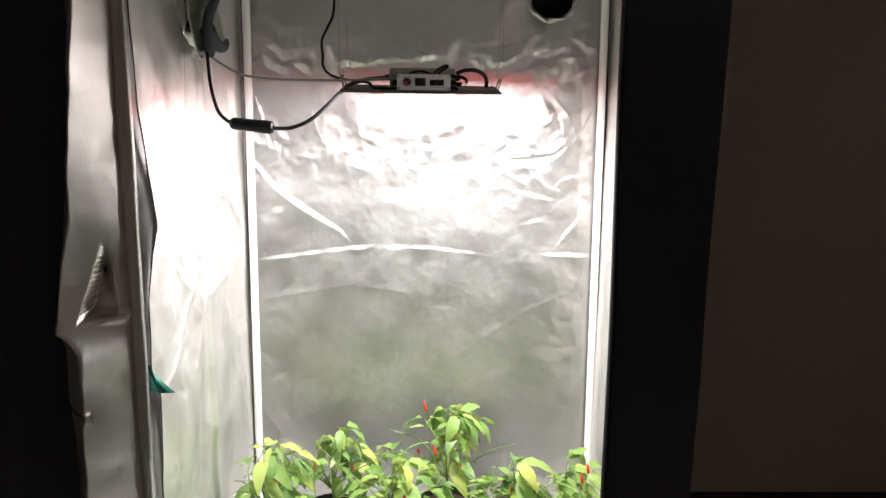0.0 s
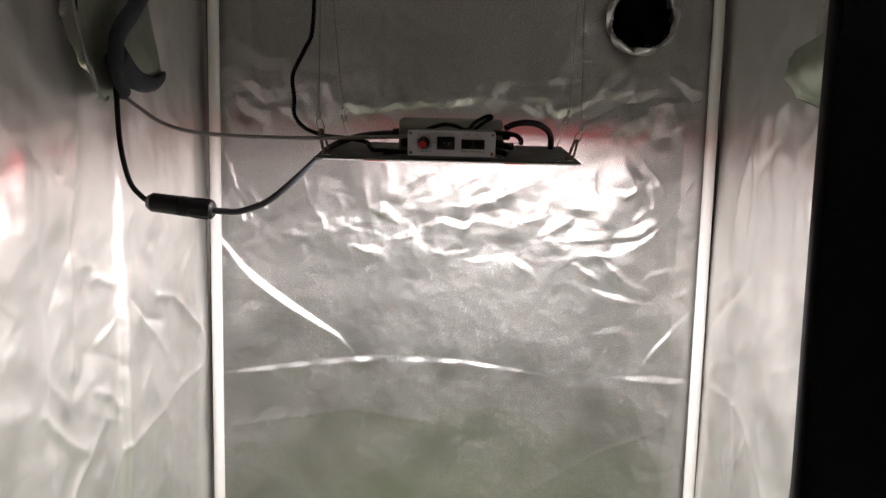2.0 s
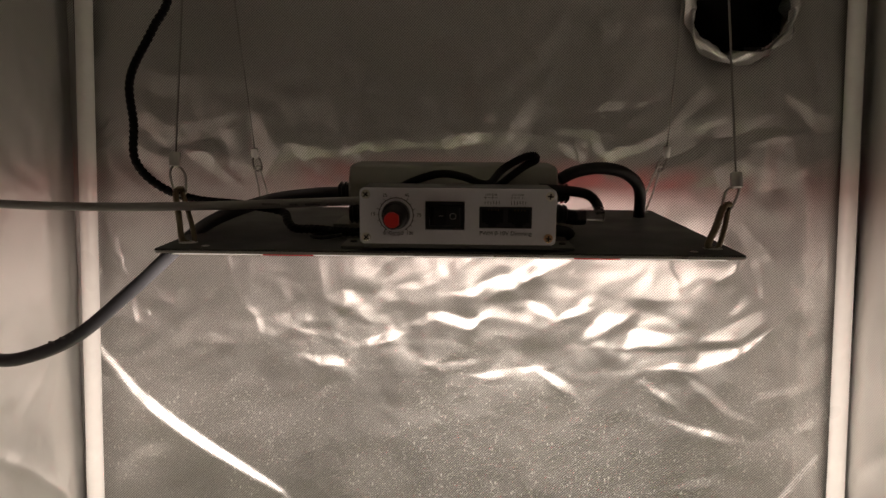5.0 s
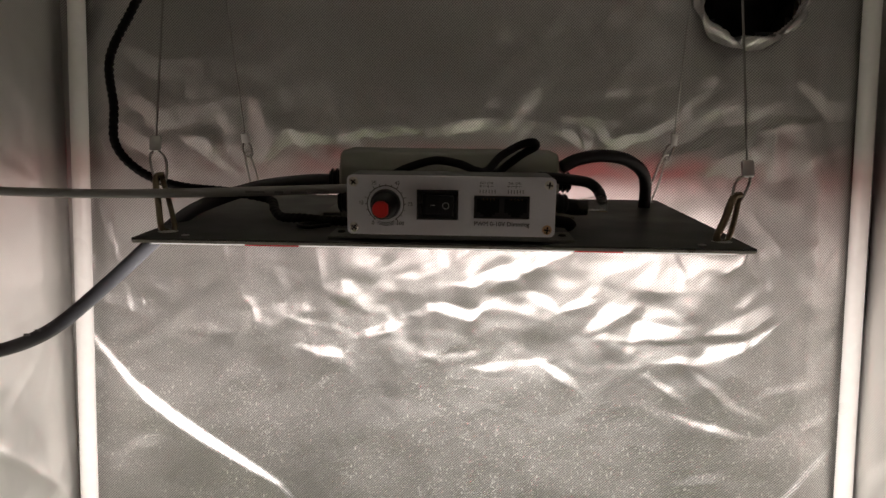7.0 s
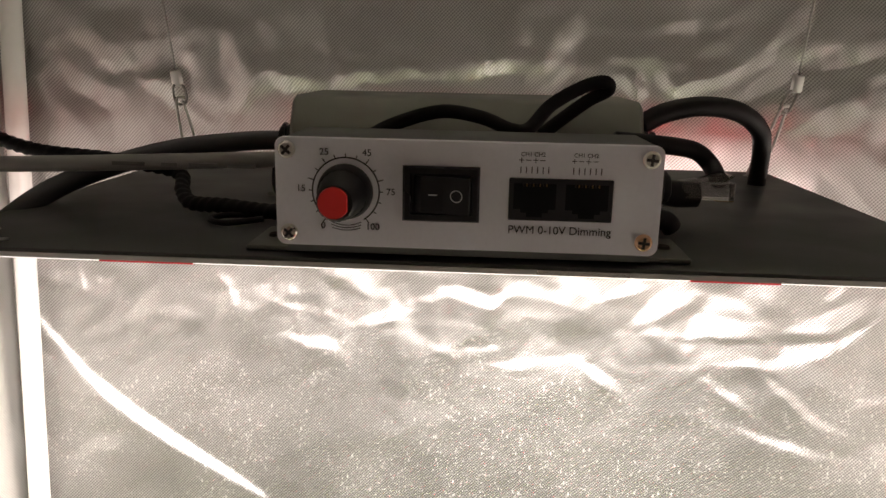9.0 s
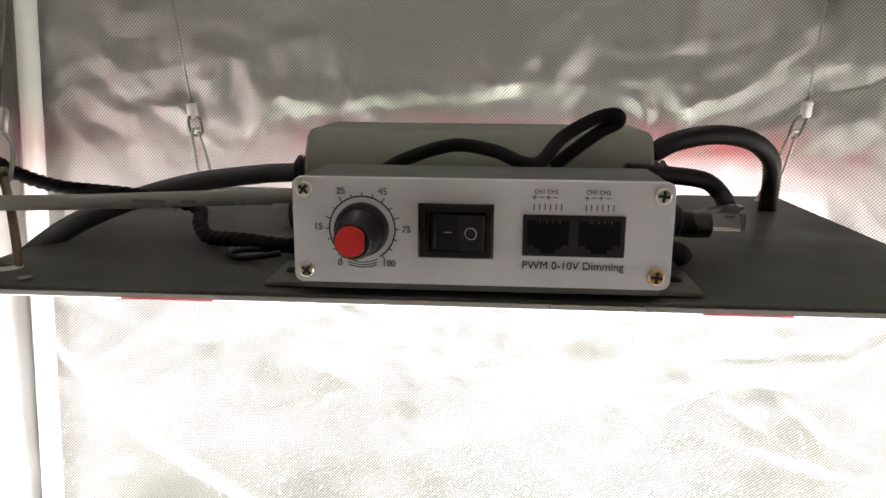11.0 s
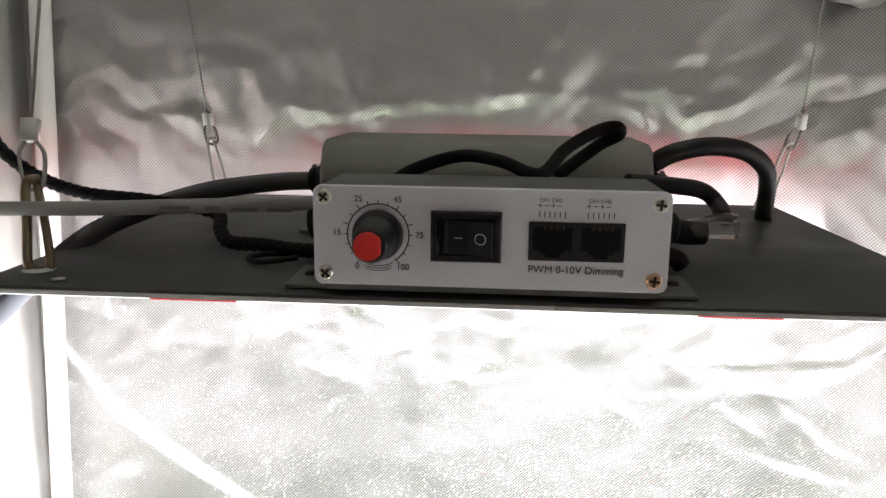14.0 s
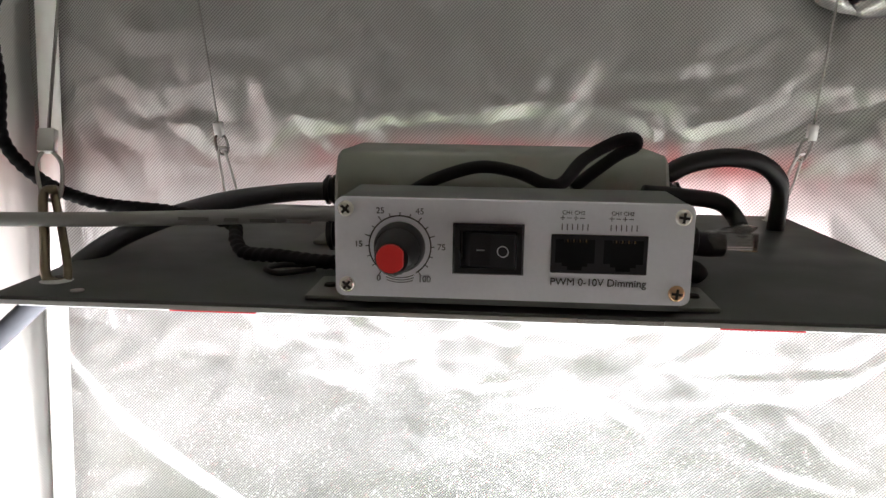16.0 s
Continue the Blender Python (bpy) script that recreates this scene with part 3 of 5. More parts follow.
def left_place(u, v):
    s = np.clip((u - YF) * (1.93 - u) / 0.19, 0, 1)
    x = XL - 0.012 * s - 0.014 * np.clip((u - 1.6) / 0.3, 0, 1)
    h = 0.012 * lattice_noise(u, v * 0.45, 0.16, 41)
    h += 0.0035 * lattice_noise(u, v * 0.12, 0.05, 42) * (0.35 + bell(v, 1.12, 0.22))
    h += crumple(u, v, 0.14, 0.006, 43) * 0.4
    h += crumple(u, v, 0.05, 0.0015, 44) * 0.5 + 0.6 * wrinkles(u, v, 5, 60, 0.4, 1.3)
    h += 0.006 * np.tanh((u - 1.562) / 0.005) * np.clip((1.2 - v) / 0.1, 0, 1)
    h += facets(u, v, 0.09, 0.0022, 45) + facets(u, v, 0.035, 0.0008, 46)
    h += crease(u, v, [(1.683, 0.955), (1.767, 0.936), (1.832, 0.893), (1.923, 0.817)], 0.0052, 0.007)
    h -= crease(u, v, [(1.59, 0.971), (1.648, 0.925), (1.706, 0.907)], 0.0045, 0.007)
    h += crease(u, v, [(1.613, 0.941), (1.674, 0.89), (1.712, 0.847)], 0.0040, 0.006)
    h += crease(u, v, [(1.488, 0.857), (1.53, 0.836), (1.551, 0.808)], 0.0045, 0.006)
    h += crease(u, v, [(1.9, 0.77), (1.727, 0.763), (1.556, 0.74), (1.45, 0.6)], 0.0050, 0.012)
    h += crease(u, v, [(1.345, 0.874), (1.418, 0.807), (1.45, 0.78)], 0.0040, 0.007)
    h += crease(u, v, [(1.5, 1.02), (1.55, 1.0)], 0.0045, 0.006) + crease(u, v, [(1.5, 0.925), (1.55, 0.945)], 0.0045, 0.006)
    h += crease(u, v, [(1.15, 0.6), (1.3, 0.64), (1.5, 0.8)], 0.0037, 0.0074)
    h += crease(u, v, [(1.45, 1.27), (1.43, 1.1), (1.44, 0.9)], 0.0037, 0.0074)
    return x + h * np.clip((1.97 - u) / 0.09, 0.1, 1), u, v


def right_place(u, v):
    s = np.clip((u - YF) * (1.93 - u) / 0.19, 0, 1)
    x = XR + 0.012 * s
    h = 0.012 * lattice_noise(u, v * 0.45, 0.17, 51)
    h += 0.006 * lattice_noise(u, v * 0.15, 0.06, 52) * (0.4 + bell(v, 1.15, 0.2))
    h += crumple(u, v, 0.13, 0.006, 53) * 0.6 + wrinkles(u, v, 6, 60, 0.4, 1.5)
    h += facets(u, v, 0.09, 0.0022, 55) + facets(u, v, 0.035, 0.0008, 56)
    h -= crease(u, v, [(1.945, 0.788), (1.903, 0.885), (1.858, 0.926), (1.784, 0.977), (1.762, 1.009)], 0.0060, 0.007)
    h -= crease(u, v, [(1.742, 1.181), (1.699, 1.208), (1.67, 1.224)], 0.0045, 0.006)
    h += crease(u, v, [(1.84, 1.02), (1.826, 1.066), (1.81, 1.15), (1.774, 1.24)], 0.0045, 0.007)
    h += crease(u, v, [(1.762, 1.231), (1.768, 1.11), (1.775, 1.04)], 0.0040, 0.006)
    h += crease(u, v, [(1.551, 1.15), (1.535, 1.07), (1.529, 1.008)], 0.0055, 0.008)
    h += crease(u, v, [(1.452, 0.953), (1.41, 0.92)], 0.0045, 0.006)
    h += crease(u, v, [(1.88, 0.765), (1.751, 0.769), (1.62, 0.70), (1.4, 0.5)], 0.0043, 0.010)
    h = h * np.clip((1.95 - u) / 0.09, 0.1, 1)
    return x - h - 0.006 * np.clip((1.5 - u) / 0.4, 0, 1), u, v


structure(cloth("wall_back", -0.5, 0.52, 0, TOP, 0.0026, back_place, SILVER_SPOTTED, (0, 0.012, 0), [HOLE_BACK]),
          "crumpled silver reflective tent cloth with creases and dried water marks", "tent wall")
structure(cloth("wall_left", YF, 1.975, 0, TOP, 0.0045, left_place, SILVER_SIDE, (-0.012, 0, 0), [HOLE_LEFT]),
          "silver reflective tent side cloth with soft vertical folds", "tent wall")
structure(cloth("wall_right", YR, 1.965, 0, TOP, 0.0065, right_place, SILVER_SIDE, (0.012, 0, 0), [HOLE_RIGHT]),
          "silver reflective tent side cloth with soft folds", "tent wall")
structure(cloth("tent_roof", XL - 0.02, XR + 0.005, YF, 1.95, 0.012,
                lambda u, v: (u, v, TOP + 0.01 * lattice_noise(u, v, 0.2, 61)), SILVER, (0, 0, 0.012)),
          "silver reflective tent roof cloth", "tent roof")
structure(cloth("tent_floor", XL - 0.02, XR + 0.02, YF, 1.95, 0.02,
                lambda u, v: (u, v, 0.004 + 0.004 * lattice_noise(u, v, 0.2, 62)), SILVER, (0, 0, -0.01)),
          "silver reflective tent floor cloth", "tent floor")


# front: a narrow black leaf stays closed on one side, the door cloth hangs gathered on the other
def front_right(u, v):
    lean = 0.012 * (1.0 - v)
    f = (XR + 0.005 - u) / 0.2
    return u + lean * f + 0.004 * lattice_noise(u * 0 + 1.0, v, 0.12, 71) * f + 0.006 * bell(v, 1.345, 0.03) * f, YR + 0.012 * lattice_noise(u, v * 0.4, 0.12, 72), v


structure(cloth("front_leaf", 0.344, XR + 0.014, 0, TOP, 0.01, front_right, SILVER, (0.0, -0.012, 0)),
          "closed black cloth leaf of the tent front", "tent wall")
# unseen strip added low so its silver side lights the upper back wall
structure(cloth("bounce_header", XL - 0.02, XR - 0.03, 1.37, TOP, 0.012,
                lambda u, v: (u, YF + 0.01 * lattice_noise(u, v, 0.15, 73), v), SILVER, (0, -0.012, 0)),
          "unseen cloth strip above the tent door, added to return light", "tent wall")


def zip_tape(x0, y0, side):
    pts = [(x0 + 0.012 * (1.0 - z) + 0.002 * math.sin(z * 9), y0, z) for z in (0.02, 0.4, 0.8, 1.1, 1.3, 1.6)]
    ob = sweep("zip_tape", pts, 0.004, SEAM_BLACK, None, "", 8, 12, 1.6)
    return tagged(ob, "black zip tape along the edge of the tent door", "zip", kind="structure")


zip_tape(0.345, YR - 0.01, 1)


DOOR_Z = (0.0, 0.55, 0.70, 0.80, 0.845, 0.90, 1.02, 1.144, 1.22, 1.32, 1.7)
DOOR_OUTER = (-0.545, -0.554, -0.559, -0.559, -0.567, -0.556, -0.541, -0.526, -0.519, -0.517, -0.52)
DOOR_VALLEY = (-0.51, -0.510, -0.508, -0.502, -0.532, -0.529, -0.503, -0.495, -0.487, -0.475, -0.465)


def door_cloth():
    """The open door, gathered in hanging folds with the silver side turned in."""
    def place(u, v):
        outer, valley, inner = np.interp(v, DOOR_Z, DOOR_OUTER), np.interp(v, DOOR_Z, DOOR_VALLEY), -0.449
        outer = outer + 0.008 + 0.006 * lattice_noise(u * 0, v, 0.07, 83)
        x = inner + (outer - inner) * u
        # the outer part turns back out of the light, then a broad panel leads in to the pole
        y = np.where(x < valley, 0.945 + 0.055 * ((valley - x) / (valley - outer)) ** 1.4, 0.945 + 0.085 * (x - valley) / (inner - valley))
        # a dented facet above the pinch and a fold across it
        left, right = np.interp(v, (0.855, 0.97), (-0.512, -0.478)), np.interp(v, (0.855, 0.97), (-0.466, -0.474))
        dent = (v > 0.855) & (v < 0.97) & (x > left) & (x < right)
        y = y + np.where(dent, 0.05 * (right - x) / (right - left) * np.clip((0.97 - v) / 0.05, 0, 1), 0)
        y = y - 0.014 * np.exp(-np.abs(v - 0.845 - 0.15 * (x + 0.51)) / 0.008) + 0.01 * np.exp(-np.abs(v - 0.70) / 0.003) * (x < -0.5)
        y = y + crumple(x, v, 0.1, 0.006, 82) * 0.7 + 0.5 * wrinkles(u * 0.1 + 1.3, v, 9, 60, 0.1, 1.6) + 0.006 * lattice_noise(x, v, 0.08, 86)
        return x, y, v
    ob = cloth("tent_door", 0.0, 1.0, 0.03, 1.7, 0.0075, place, SILVER, (-0.004, 0.012, 0))
    return tagged(ob, "open tent door gathered in silver folds beside the pole", "tent door")


def door_black():
    def place(u, v):
        x = np.interp(v, DOOR_Z, DOOR_OUTER) + 0.02 - 0.5 * u
        y = 1.03 - 0.15 * u + 0.02 * lattice_noise(u, v * 0.5, 0.15, 84)
        return x, y, v
    ob = cloth("door_panel", 0.0, 1.0, 0.02, 1.72, 0.03, place, BLACK_CLOTH, (0, 0.01, 0))
    return tagged(ob, "black outer cloth of the folded-back tent door", "tent door")


FLAP_Z = (0.1, 0.54, 0.65, 0.70, 0.745, 0.87, 0.945, 0.99, 1.05, 1.10, 1.17, 1.30, 1.7)
FLAP_X = (-0.436, -0.436, -0.431, -0.427, -0.438, -0.431, -0.421, -0.411, -0.420, -0.429, -0.438, -0.443, -0.443)


def door_flap():
    """A narrow strip of mesh cloth with a nicked, black hemmed edge that hangs just inside the pole."""
    def place(u, v):
        x = -0.448 + (np.interp(v, FLAP_Z, FLAP_X) + 0.448) * u
        y = 1.058 + 0.012 * np.sin(u * 3 + v * 9) * u + 0.008 * lattice_noise(u * 0.1, v, 0.07, 85)
        return x, y, v
    flap = empty("door_flap", (-0.448, 1.058, 0.1))
    cloth("strip", 0.0, 1.0, 0.1, 1.7, 0.02, place, MESH_CLOTH, (0, -0.006, 0), parent=flap, shell=False)
    zs = np.linspace(0.1, 1.68, 110)
    X, Y, Z = place(np.ones(110), zs)
    sweep("hem", [(x, y - 0.001, z) for x, y, z in zip(X, Y, Z)], 0.0008, SEAM_BLACK, flap, "black hem")

    def patch(u, v):
        x = -0.447 + (0.004 + 0.041 * np.clip(1 - (v - 0.705) / 0.045, 0, 1) ** 1.3) * u
        return x, 1.062 - 0.01 * np.sin(u * 3), v - 0.004 * u
    cloth("lining_patch", 0.0, 1.0, 0.706, 0.755, 0.01, patch, TEAL_CLOTH, (0, 0, 0), parent=flap, shell=False)
    return tagged(flap, "narrow grey mesh flap with a nicked black hem by the pole", "tent flap")


door_cloth()
door_black()
door_flap()


def tent_pole(x, y, r, label, lean=0.0):
    """Two tubes pushed into one another; lean is the drift in x for each metre of height."""
    pole = empty("tent_pole", (x, y, 0.0))
    up = (lean, 0, 1)
    part("lower_tube", rod((x, y, 0.012), up, r, r, 0.86, 20), POLE_WHITE, pole, smooth=True)
    part("upper_tube", rod((x + lean * 0.86, y, 0.872), up, r * 0.985, r * 0.985, TOP - 0.89, 20), POLE_WHITE, pole, smooth=True)
    tagged(pole, label, "tent pole", "poles of the grow tent")


tent_pole(-0.4705, 1.94, 0.0108, "white enamelled steel pole in the tent corner", 0.0065)
tent_pole(0.4945, 1.92, 0.0105, "white enamelled steel pole in the tent corner", -0.012)
tent_pole(0.478, 1.185, 0.0105, "white enamelled steel pole in the tent corner")


def wrapped_pole():
    pole = empty("tent_pole", (-0.4455, 1.03, 0))
    part("tube", rod((-0.4455, 1.03, 0.012), (0, 0, 1), 0.0075, 0.0075, TOP - 0.03, 20), POLE_WHITE, pole, smooth=True)

    def place(u, v):
        a = u * 2 * np.pi
        r = 0.009 + 0.0025 * np.clip((v - 0.6) / 0.6, 0, 1) + 0.0012 * np.sin(a * 3 + v * 2) + 0.001 * lattice_noise(u, v, 0.1, 91)
        return -0.4475 + 0.003 * np.clip((v - 0.6) / 0.6, 0, 1) + r * np.cos(a), 1.03 + r * np.sin(a) * 1.2, v
    ob = cloth("sleeve", 0, 1, 0.02, 1.7, 0.03, place, SILVER_SLEEVE, (0, 0, 0), parent=pole, shell=False)
    tagged(pole, "front tent pole wrapped in silver cloth", "tent pole", "poles of the grow tent")


wrapped_pole()


def corner_seam(x, y, sway, lean=0.0):
    pts = [(x + lean * z + sway * math.sin(z * 7 + x), y, z) for z in np.linspace(0.02, TOP - 0.03, 14)]
    ob = sweep("corner_seam", pts, 0.0027, SEAM_BLACK, None, "", 8, 8)
    tagged(ob, "black stitched seam tape in the tent corner", "seam", kind="structure")


corner_seam(-0.4832, 1.946, 0.0012, 0.0065)
corner_seam(0.5085, 1.93, 0.0015, -0.012)
# this pair is added to stop light leaking between side cloth and front leaf
corner_seam(XR - 0.002, YR - 0.004, 0.0)
corner_seam(XR + 0.004, YR + 0.002, 0.0)


# ---- duct ports ----
def ring_port(name, centre, normal, r, depth, label, seed, lining=None):
    """A cloth sleeve gathered round a hole: a crumpled collar standing out of the wall and a sleeve behind it, coloured
    near black for the shade inside.
    """
    rng = np.random.RandomState(seed)
    n = Vector(normal).normalized()
    side = Vector((0, 0, 1)).cross(n).normalized()
    up = n.cross(side)
    port = empty(name, centre)
    c = Vector(centre)
    seg = 72
    ph = rng.uniform(0, 6, 6)

    def wobble(a):
        return 0.05 * math.sin(3 * a + ph[0]) + 0.04 * math.sin(7 * a + ph[1]) + 0.03 * math.sin(13 * a + ph[2])
    rings = [(1.16, -0.006), (1.11, 0.003), (1.06, 0.008), (1.01, 0.008), (0.98, 0.0), (0.99, -0.02)]
    verts, faces = [], []
    for j, (k, d) in enumerate(rings):
        for i in range(seg):
            a = 2 * math.pi * i / seg
            w = wobble(a + j * 0.15)
            p = c + (side * math.cos(a) + up * math.sin(a)) * r * (k + w * (0.5 if j in (0,) else 1)) + n * (d + 0.006 * math.sin(9 * a + ph[3] + j))
            verts.append(p)
    for j in range(len(rings) - 1):
        for i in range(seg):
            a, b = j * seg + i, j * seg + (i + 1) % seg
            faces.append((a, b, b + seg, a + seg))
    raw("collar", verts, faces, SILVER_SLEEVE, port)
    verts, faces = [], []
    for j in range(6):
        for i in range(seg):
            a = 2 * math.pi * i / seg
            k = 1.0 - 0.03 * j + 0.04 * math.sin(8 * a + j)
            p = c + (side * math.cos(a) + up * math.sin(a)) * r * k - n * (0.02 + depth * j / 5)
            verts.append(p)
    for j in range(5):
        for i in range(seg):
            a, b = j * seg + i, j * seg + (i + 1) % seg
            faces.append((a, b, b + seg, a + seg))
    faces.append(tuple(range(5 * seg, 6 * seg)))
    raw("inner_sleeve", verts, faces, lining or HOLE_SHADE, port)
    tagged(port, label, "duct port")
    return port, side, up, n


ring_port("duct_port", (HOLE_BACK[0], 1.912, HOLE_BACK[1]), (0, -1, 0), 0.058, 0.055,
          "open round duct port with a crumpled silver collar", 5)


def hanging_pouch(name, centre, normal, r, label, seed):
    """The gathered sleeve of a side port: a drooping pouch of cloth, green-grey inside, with a black mouth."""
    port, side, up, n = ring_port(name, centre, normal, r, 0.02, label, seed)
    return port


left_port = hanging_pouch("cable_port", (-0.478, HOLE_LEFT[0], HOLE_LEFT[1]), (1, 0, 0), 0.095,
                          "cable port with a gathered green-grey sleeve and black strap", 7)


def pouch(port, rows, mat, name):
    """Soft cloth lobe from rows of (y, z, out) edges: left and right ends of each row."""
    verts, faces = [], []
    n = 14
    for j, (p, q, bulge) in enumerate(rows):
        p, q = Vector(p), Vector(q)
        for i in range(n + 1):
            t = i / n
            v = p.lerp(q, t)
            v.x += bulge * math.sin(math.pi * t) + 0.004 * math.sin(i * 1.7 + j * 2.1)
            v.z += 0.003 * math.sin(i * 2.3 + j)
            verts.append(v)
    for j in range(len(rows) - 1):
        for i in range(n):
            a = j * (n + 1) + i
            faces.append((a, a + 1, a + n + 2, a + n + 1))
    return raw(name, verts, faces, mat, port)


pouch(left_port, [((-0.47, 1.43, 1.47), (-0.47, 1.63, 1.47), 0.006), ((-0.465, 1.425, 1.41), (-0.462, 1.635, 1.41), 0.012),
                  ((-0.46, 1.43, 1.35), (-0.456, 1.65, 1.355), 0.02), ((-0.458, 1.445, 1.31), (-0.45, 1.662, 1.312), 0.022),
                  ((-0.457, 1.46, 1.28), (-0.455, 1.60, 1.295), 0.016), ((-0.462, 1.465, 1.265), (-0.462, 1.53, 1.272), 0.006)],
      GREEN_LINING, "sleeve_pouch")
sweep("black_strap", [(-0.43, 1.575, 1.50), (-0.425, 1.558, 1.44), (-0.425, 1.51, 1.392), (-0.428, 1.462, 1.35), (-0.430, 1.458, 1.318), (-0.436, 1.488, 1.278)],
      0.017, BLACK_CLOTH, left_port, "black cloth strap", 12, 8, 0.6)
sweep("black_mouth", [(-0.432, 1.462, 1.322), (-0.428, 1.505, 1.297), (-0.426, 1.555, 1.293), (-0.428, 1.595, 1.302), (-0.436, 1.63, 1.312)], 0.019, BLACK_CLOTH, left_port, "", 12, 8, 0.8, 0, 0.004)
sweep("draw_cord", [(-0.452, 1.36, 1.5), (-0.452, 1.385, 1.42), (-0.452, 1.41, 1.34), (-0.45, 1.44, 1.285), (-0.448, 1.458, 1.266), (-0.448, 1.47, 1.27)],
      0.0022, GREY_CABLE, left_port, "", 8, 8)

right_port = hanging_pouch("cable_port", (0.508, HOLE_RIGHT[0], HOLE_RIGHT[1]), (-1, 0, 0), 0.085,
                           "open duct port with a drooping green-grey sleeve", 9)
pouch(right_port, [((0.485, 1.53, 1.365), (0.485, 1.39, 1.375), -0.006), ((0.472, 1.565, 1.345), (0.472, 1.385, 1.36), -0.02),
                   ((0.466, 1.55, 1.315), (0.466, 1.40, 1.33), -0.024), ((0.472, 1.52, 1.29), (0.472, 1.415, 1.30), -0.016),
                   ((0.48, 1.48, 1.278), (0.48, 1.44, 1.283), -0.006)], GREEN_LINING, "sleeve_pouch")


# ---- the grow light ----
light = empty("grow_light", (0, 1.5, BZ))


def grow_light():
    bm = box(BX0, BX1, BY0, BY1, BZ - 0.0022, BZ, 0.0007, 2)
    part("plate", bm, PLATE, light, "grey metal plate", True)
    part("edge_strip", box(BX0 + 0.001, BX1 - 0.001, BY0 - 0.0006, BY0 + 0.0003, BZ - 0.0026, BZ - 0.0012), PLATE_EDGE, light, "bright bare front edge")
    part("circuit_board", box(BX0 + 0.008, BX1 - 0.008, BY0 + 0.004, BY1 - 0.006, BZ - 0.0042, BZ - 0.0024), POLE_WHITE, light, "white circuit board")
    dome = bmesh.new()
    bmesh.ops.create_icosphere(dome, subdivisions=1, radius=0.0012)
    me = bpy.data.meshes.new("red_diode")
    dome.to_mesh(me)
    dome.free()
    me.materials.append(LED_RED)
    for x, y in ([(sx * 0.085 + 0.004 + k * 0.012, y) for sx in (-1, 1) for k in (-1, 0, 1) for y in (BY1 - 0.034,)]
                 + [(x, y) for x in (BX0 + 0.024, BX1 - 0.024) for y in (1.44, 1.47, 1.53, 1.56)]):
        ob = new("red_diode", me)
        ob.location = (x, y, BZ - 0.0056)
        hang(ob, light)
    # thin glowing strips added for the light along the front edge, no diodes themselves
    part("edge_glow", box(BX0 + 0.01, BX1 - 0.01, BY0 + 0.0012, BY0 + 0.0030, BZ - 0.0034, BZ - 0.0026), EDGE_GLOW, light, "glowing strip for the light along the lower edge")
    for x0, x1 in ((-0.098, -0.070), (0.073, 0.098)):
        part("red_edge_glow", box(x0, x1, BY0 + 0.0008, BY0 + 0.0032, BZ - 0.0035, BZ - 0.0025), RED_EDGE_GLOW, light, "glowing red strip for the red light along the lower edge")
    # eyelets where the hooks go through, and two small free holes
    for x, y in ((BX0 + 0.012, BY0 + 0.02), (BX1 - 0.012, BY0 + 0.02), (BX0 + 0.012, BY1 - 0.018), (BX1 - 0.012, BY1 - 0.018)):
        bm = bmesh.new()
        for k in range(20):
            a0, a1 = 2 * math.pi * k / 20, 2 * math.pi * (k + 1) / 20
            vs = [bm.verts.new((x + r * math.cos(a), y + r * math.sin(a), BZ + h)) for r, h, a in
                  ((0.0055, 0.0003, a0), (0.0055, 0.0003, a1), (0.0032, 0.0012, a1), (0.0032, 0.0012, a0))]
            bm.faces.new(vs)
        bmesh.ops.remove_doubles(bm, verts=bm.verts, dist=1e-5)
        part("eyelet", bm, PLATE_EDGE, light, smooth=True)
    part("free_hole", rod((BX0 + 0.026, BY0 + 0.008, BZ + 0.0002), (0, 0, 1), 0.0022, 0.0022, 0.0003, 16), PLATE_EDGE, light)
    part("free_hole", rod((BX1 - 0.026, BY0 + 0.008, BZ + 0.0002), (0, 0, 1), 0.0022, 0.0022, 0.0003, 16), PLATE_EDGE, light)
    light.matrix_basis = TILT @ light.matrix_basis
    tagged(light, "hanging LED grow light, grey metal plate, lit white and red", "grow light")


grow_light()

lamp = new("led_panel_glow", bpy.data.lights.new("led_panel_glow", "AREA"))
lamp.data.shape, lamp.data.size, lamp.data.size_y = "RECTANGLE", BX1 - BX0 - 0.03, BY1 - BY0 - 0.025
lamp.data.energy, lamp.data.color = LAMP_W, (1.0, 0.985, 0.965)
lamp.matrix_basis = TILT @ pose((BX0 + BX1) / 2, (BY0 + BY1) / 2, BZ - 0.0075)
# the red diodes throw their light sideways as well
for x, y in ((-0.087, BY1 - 0.034), (0.095, BY1 - 0.034), (BX0 + 0.024, 1.5), (BX1 - 0.024, 1.5)):
    red = new("red_diode_glow", bpy.data.lights.new("red_diode_glow", "POINT"))
    red.data.energy, red.data.color, red.data.shadow_soft_size = RED_W, (1.0, 0.03, 0.06), 0.0012
    red.matrix_basis = TILT @ pose(x, y, BZ - 0.0057)


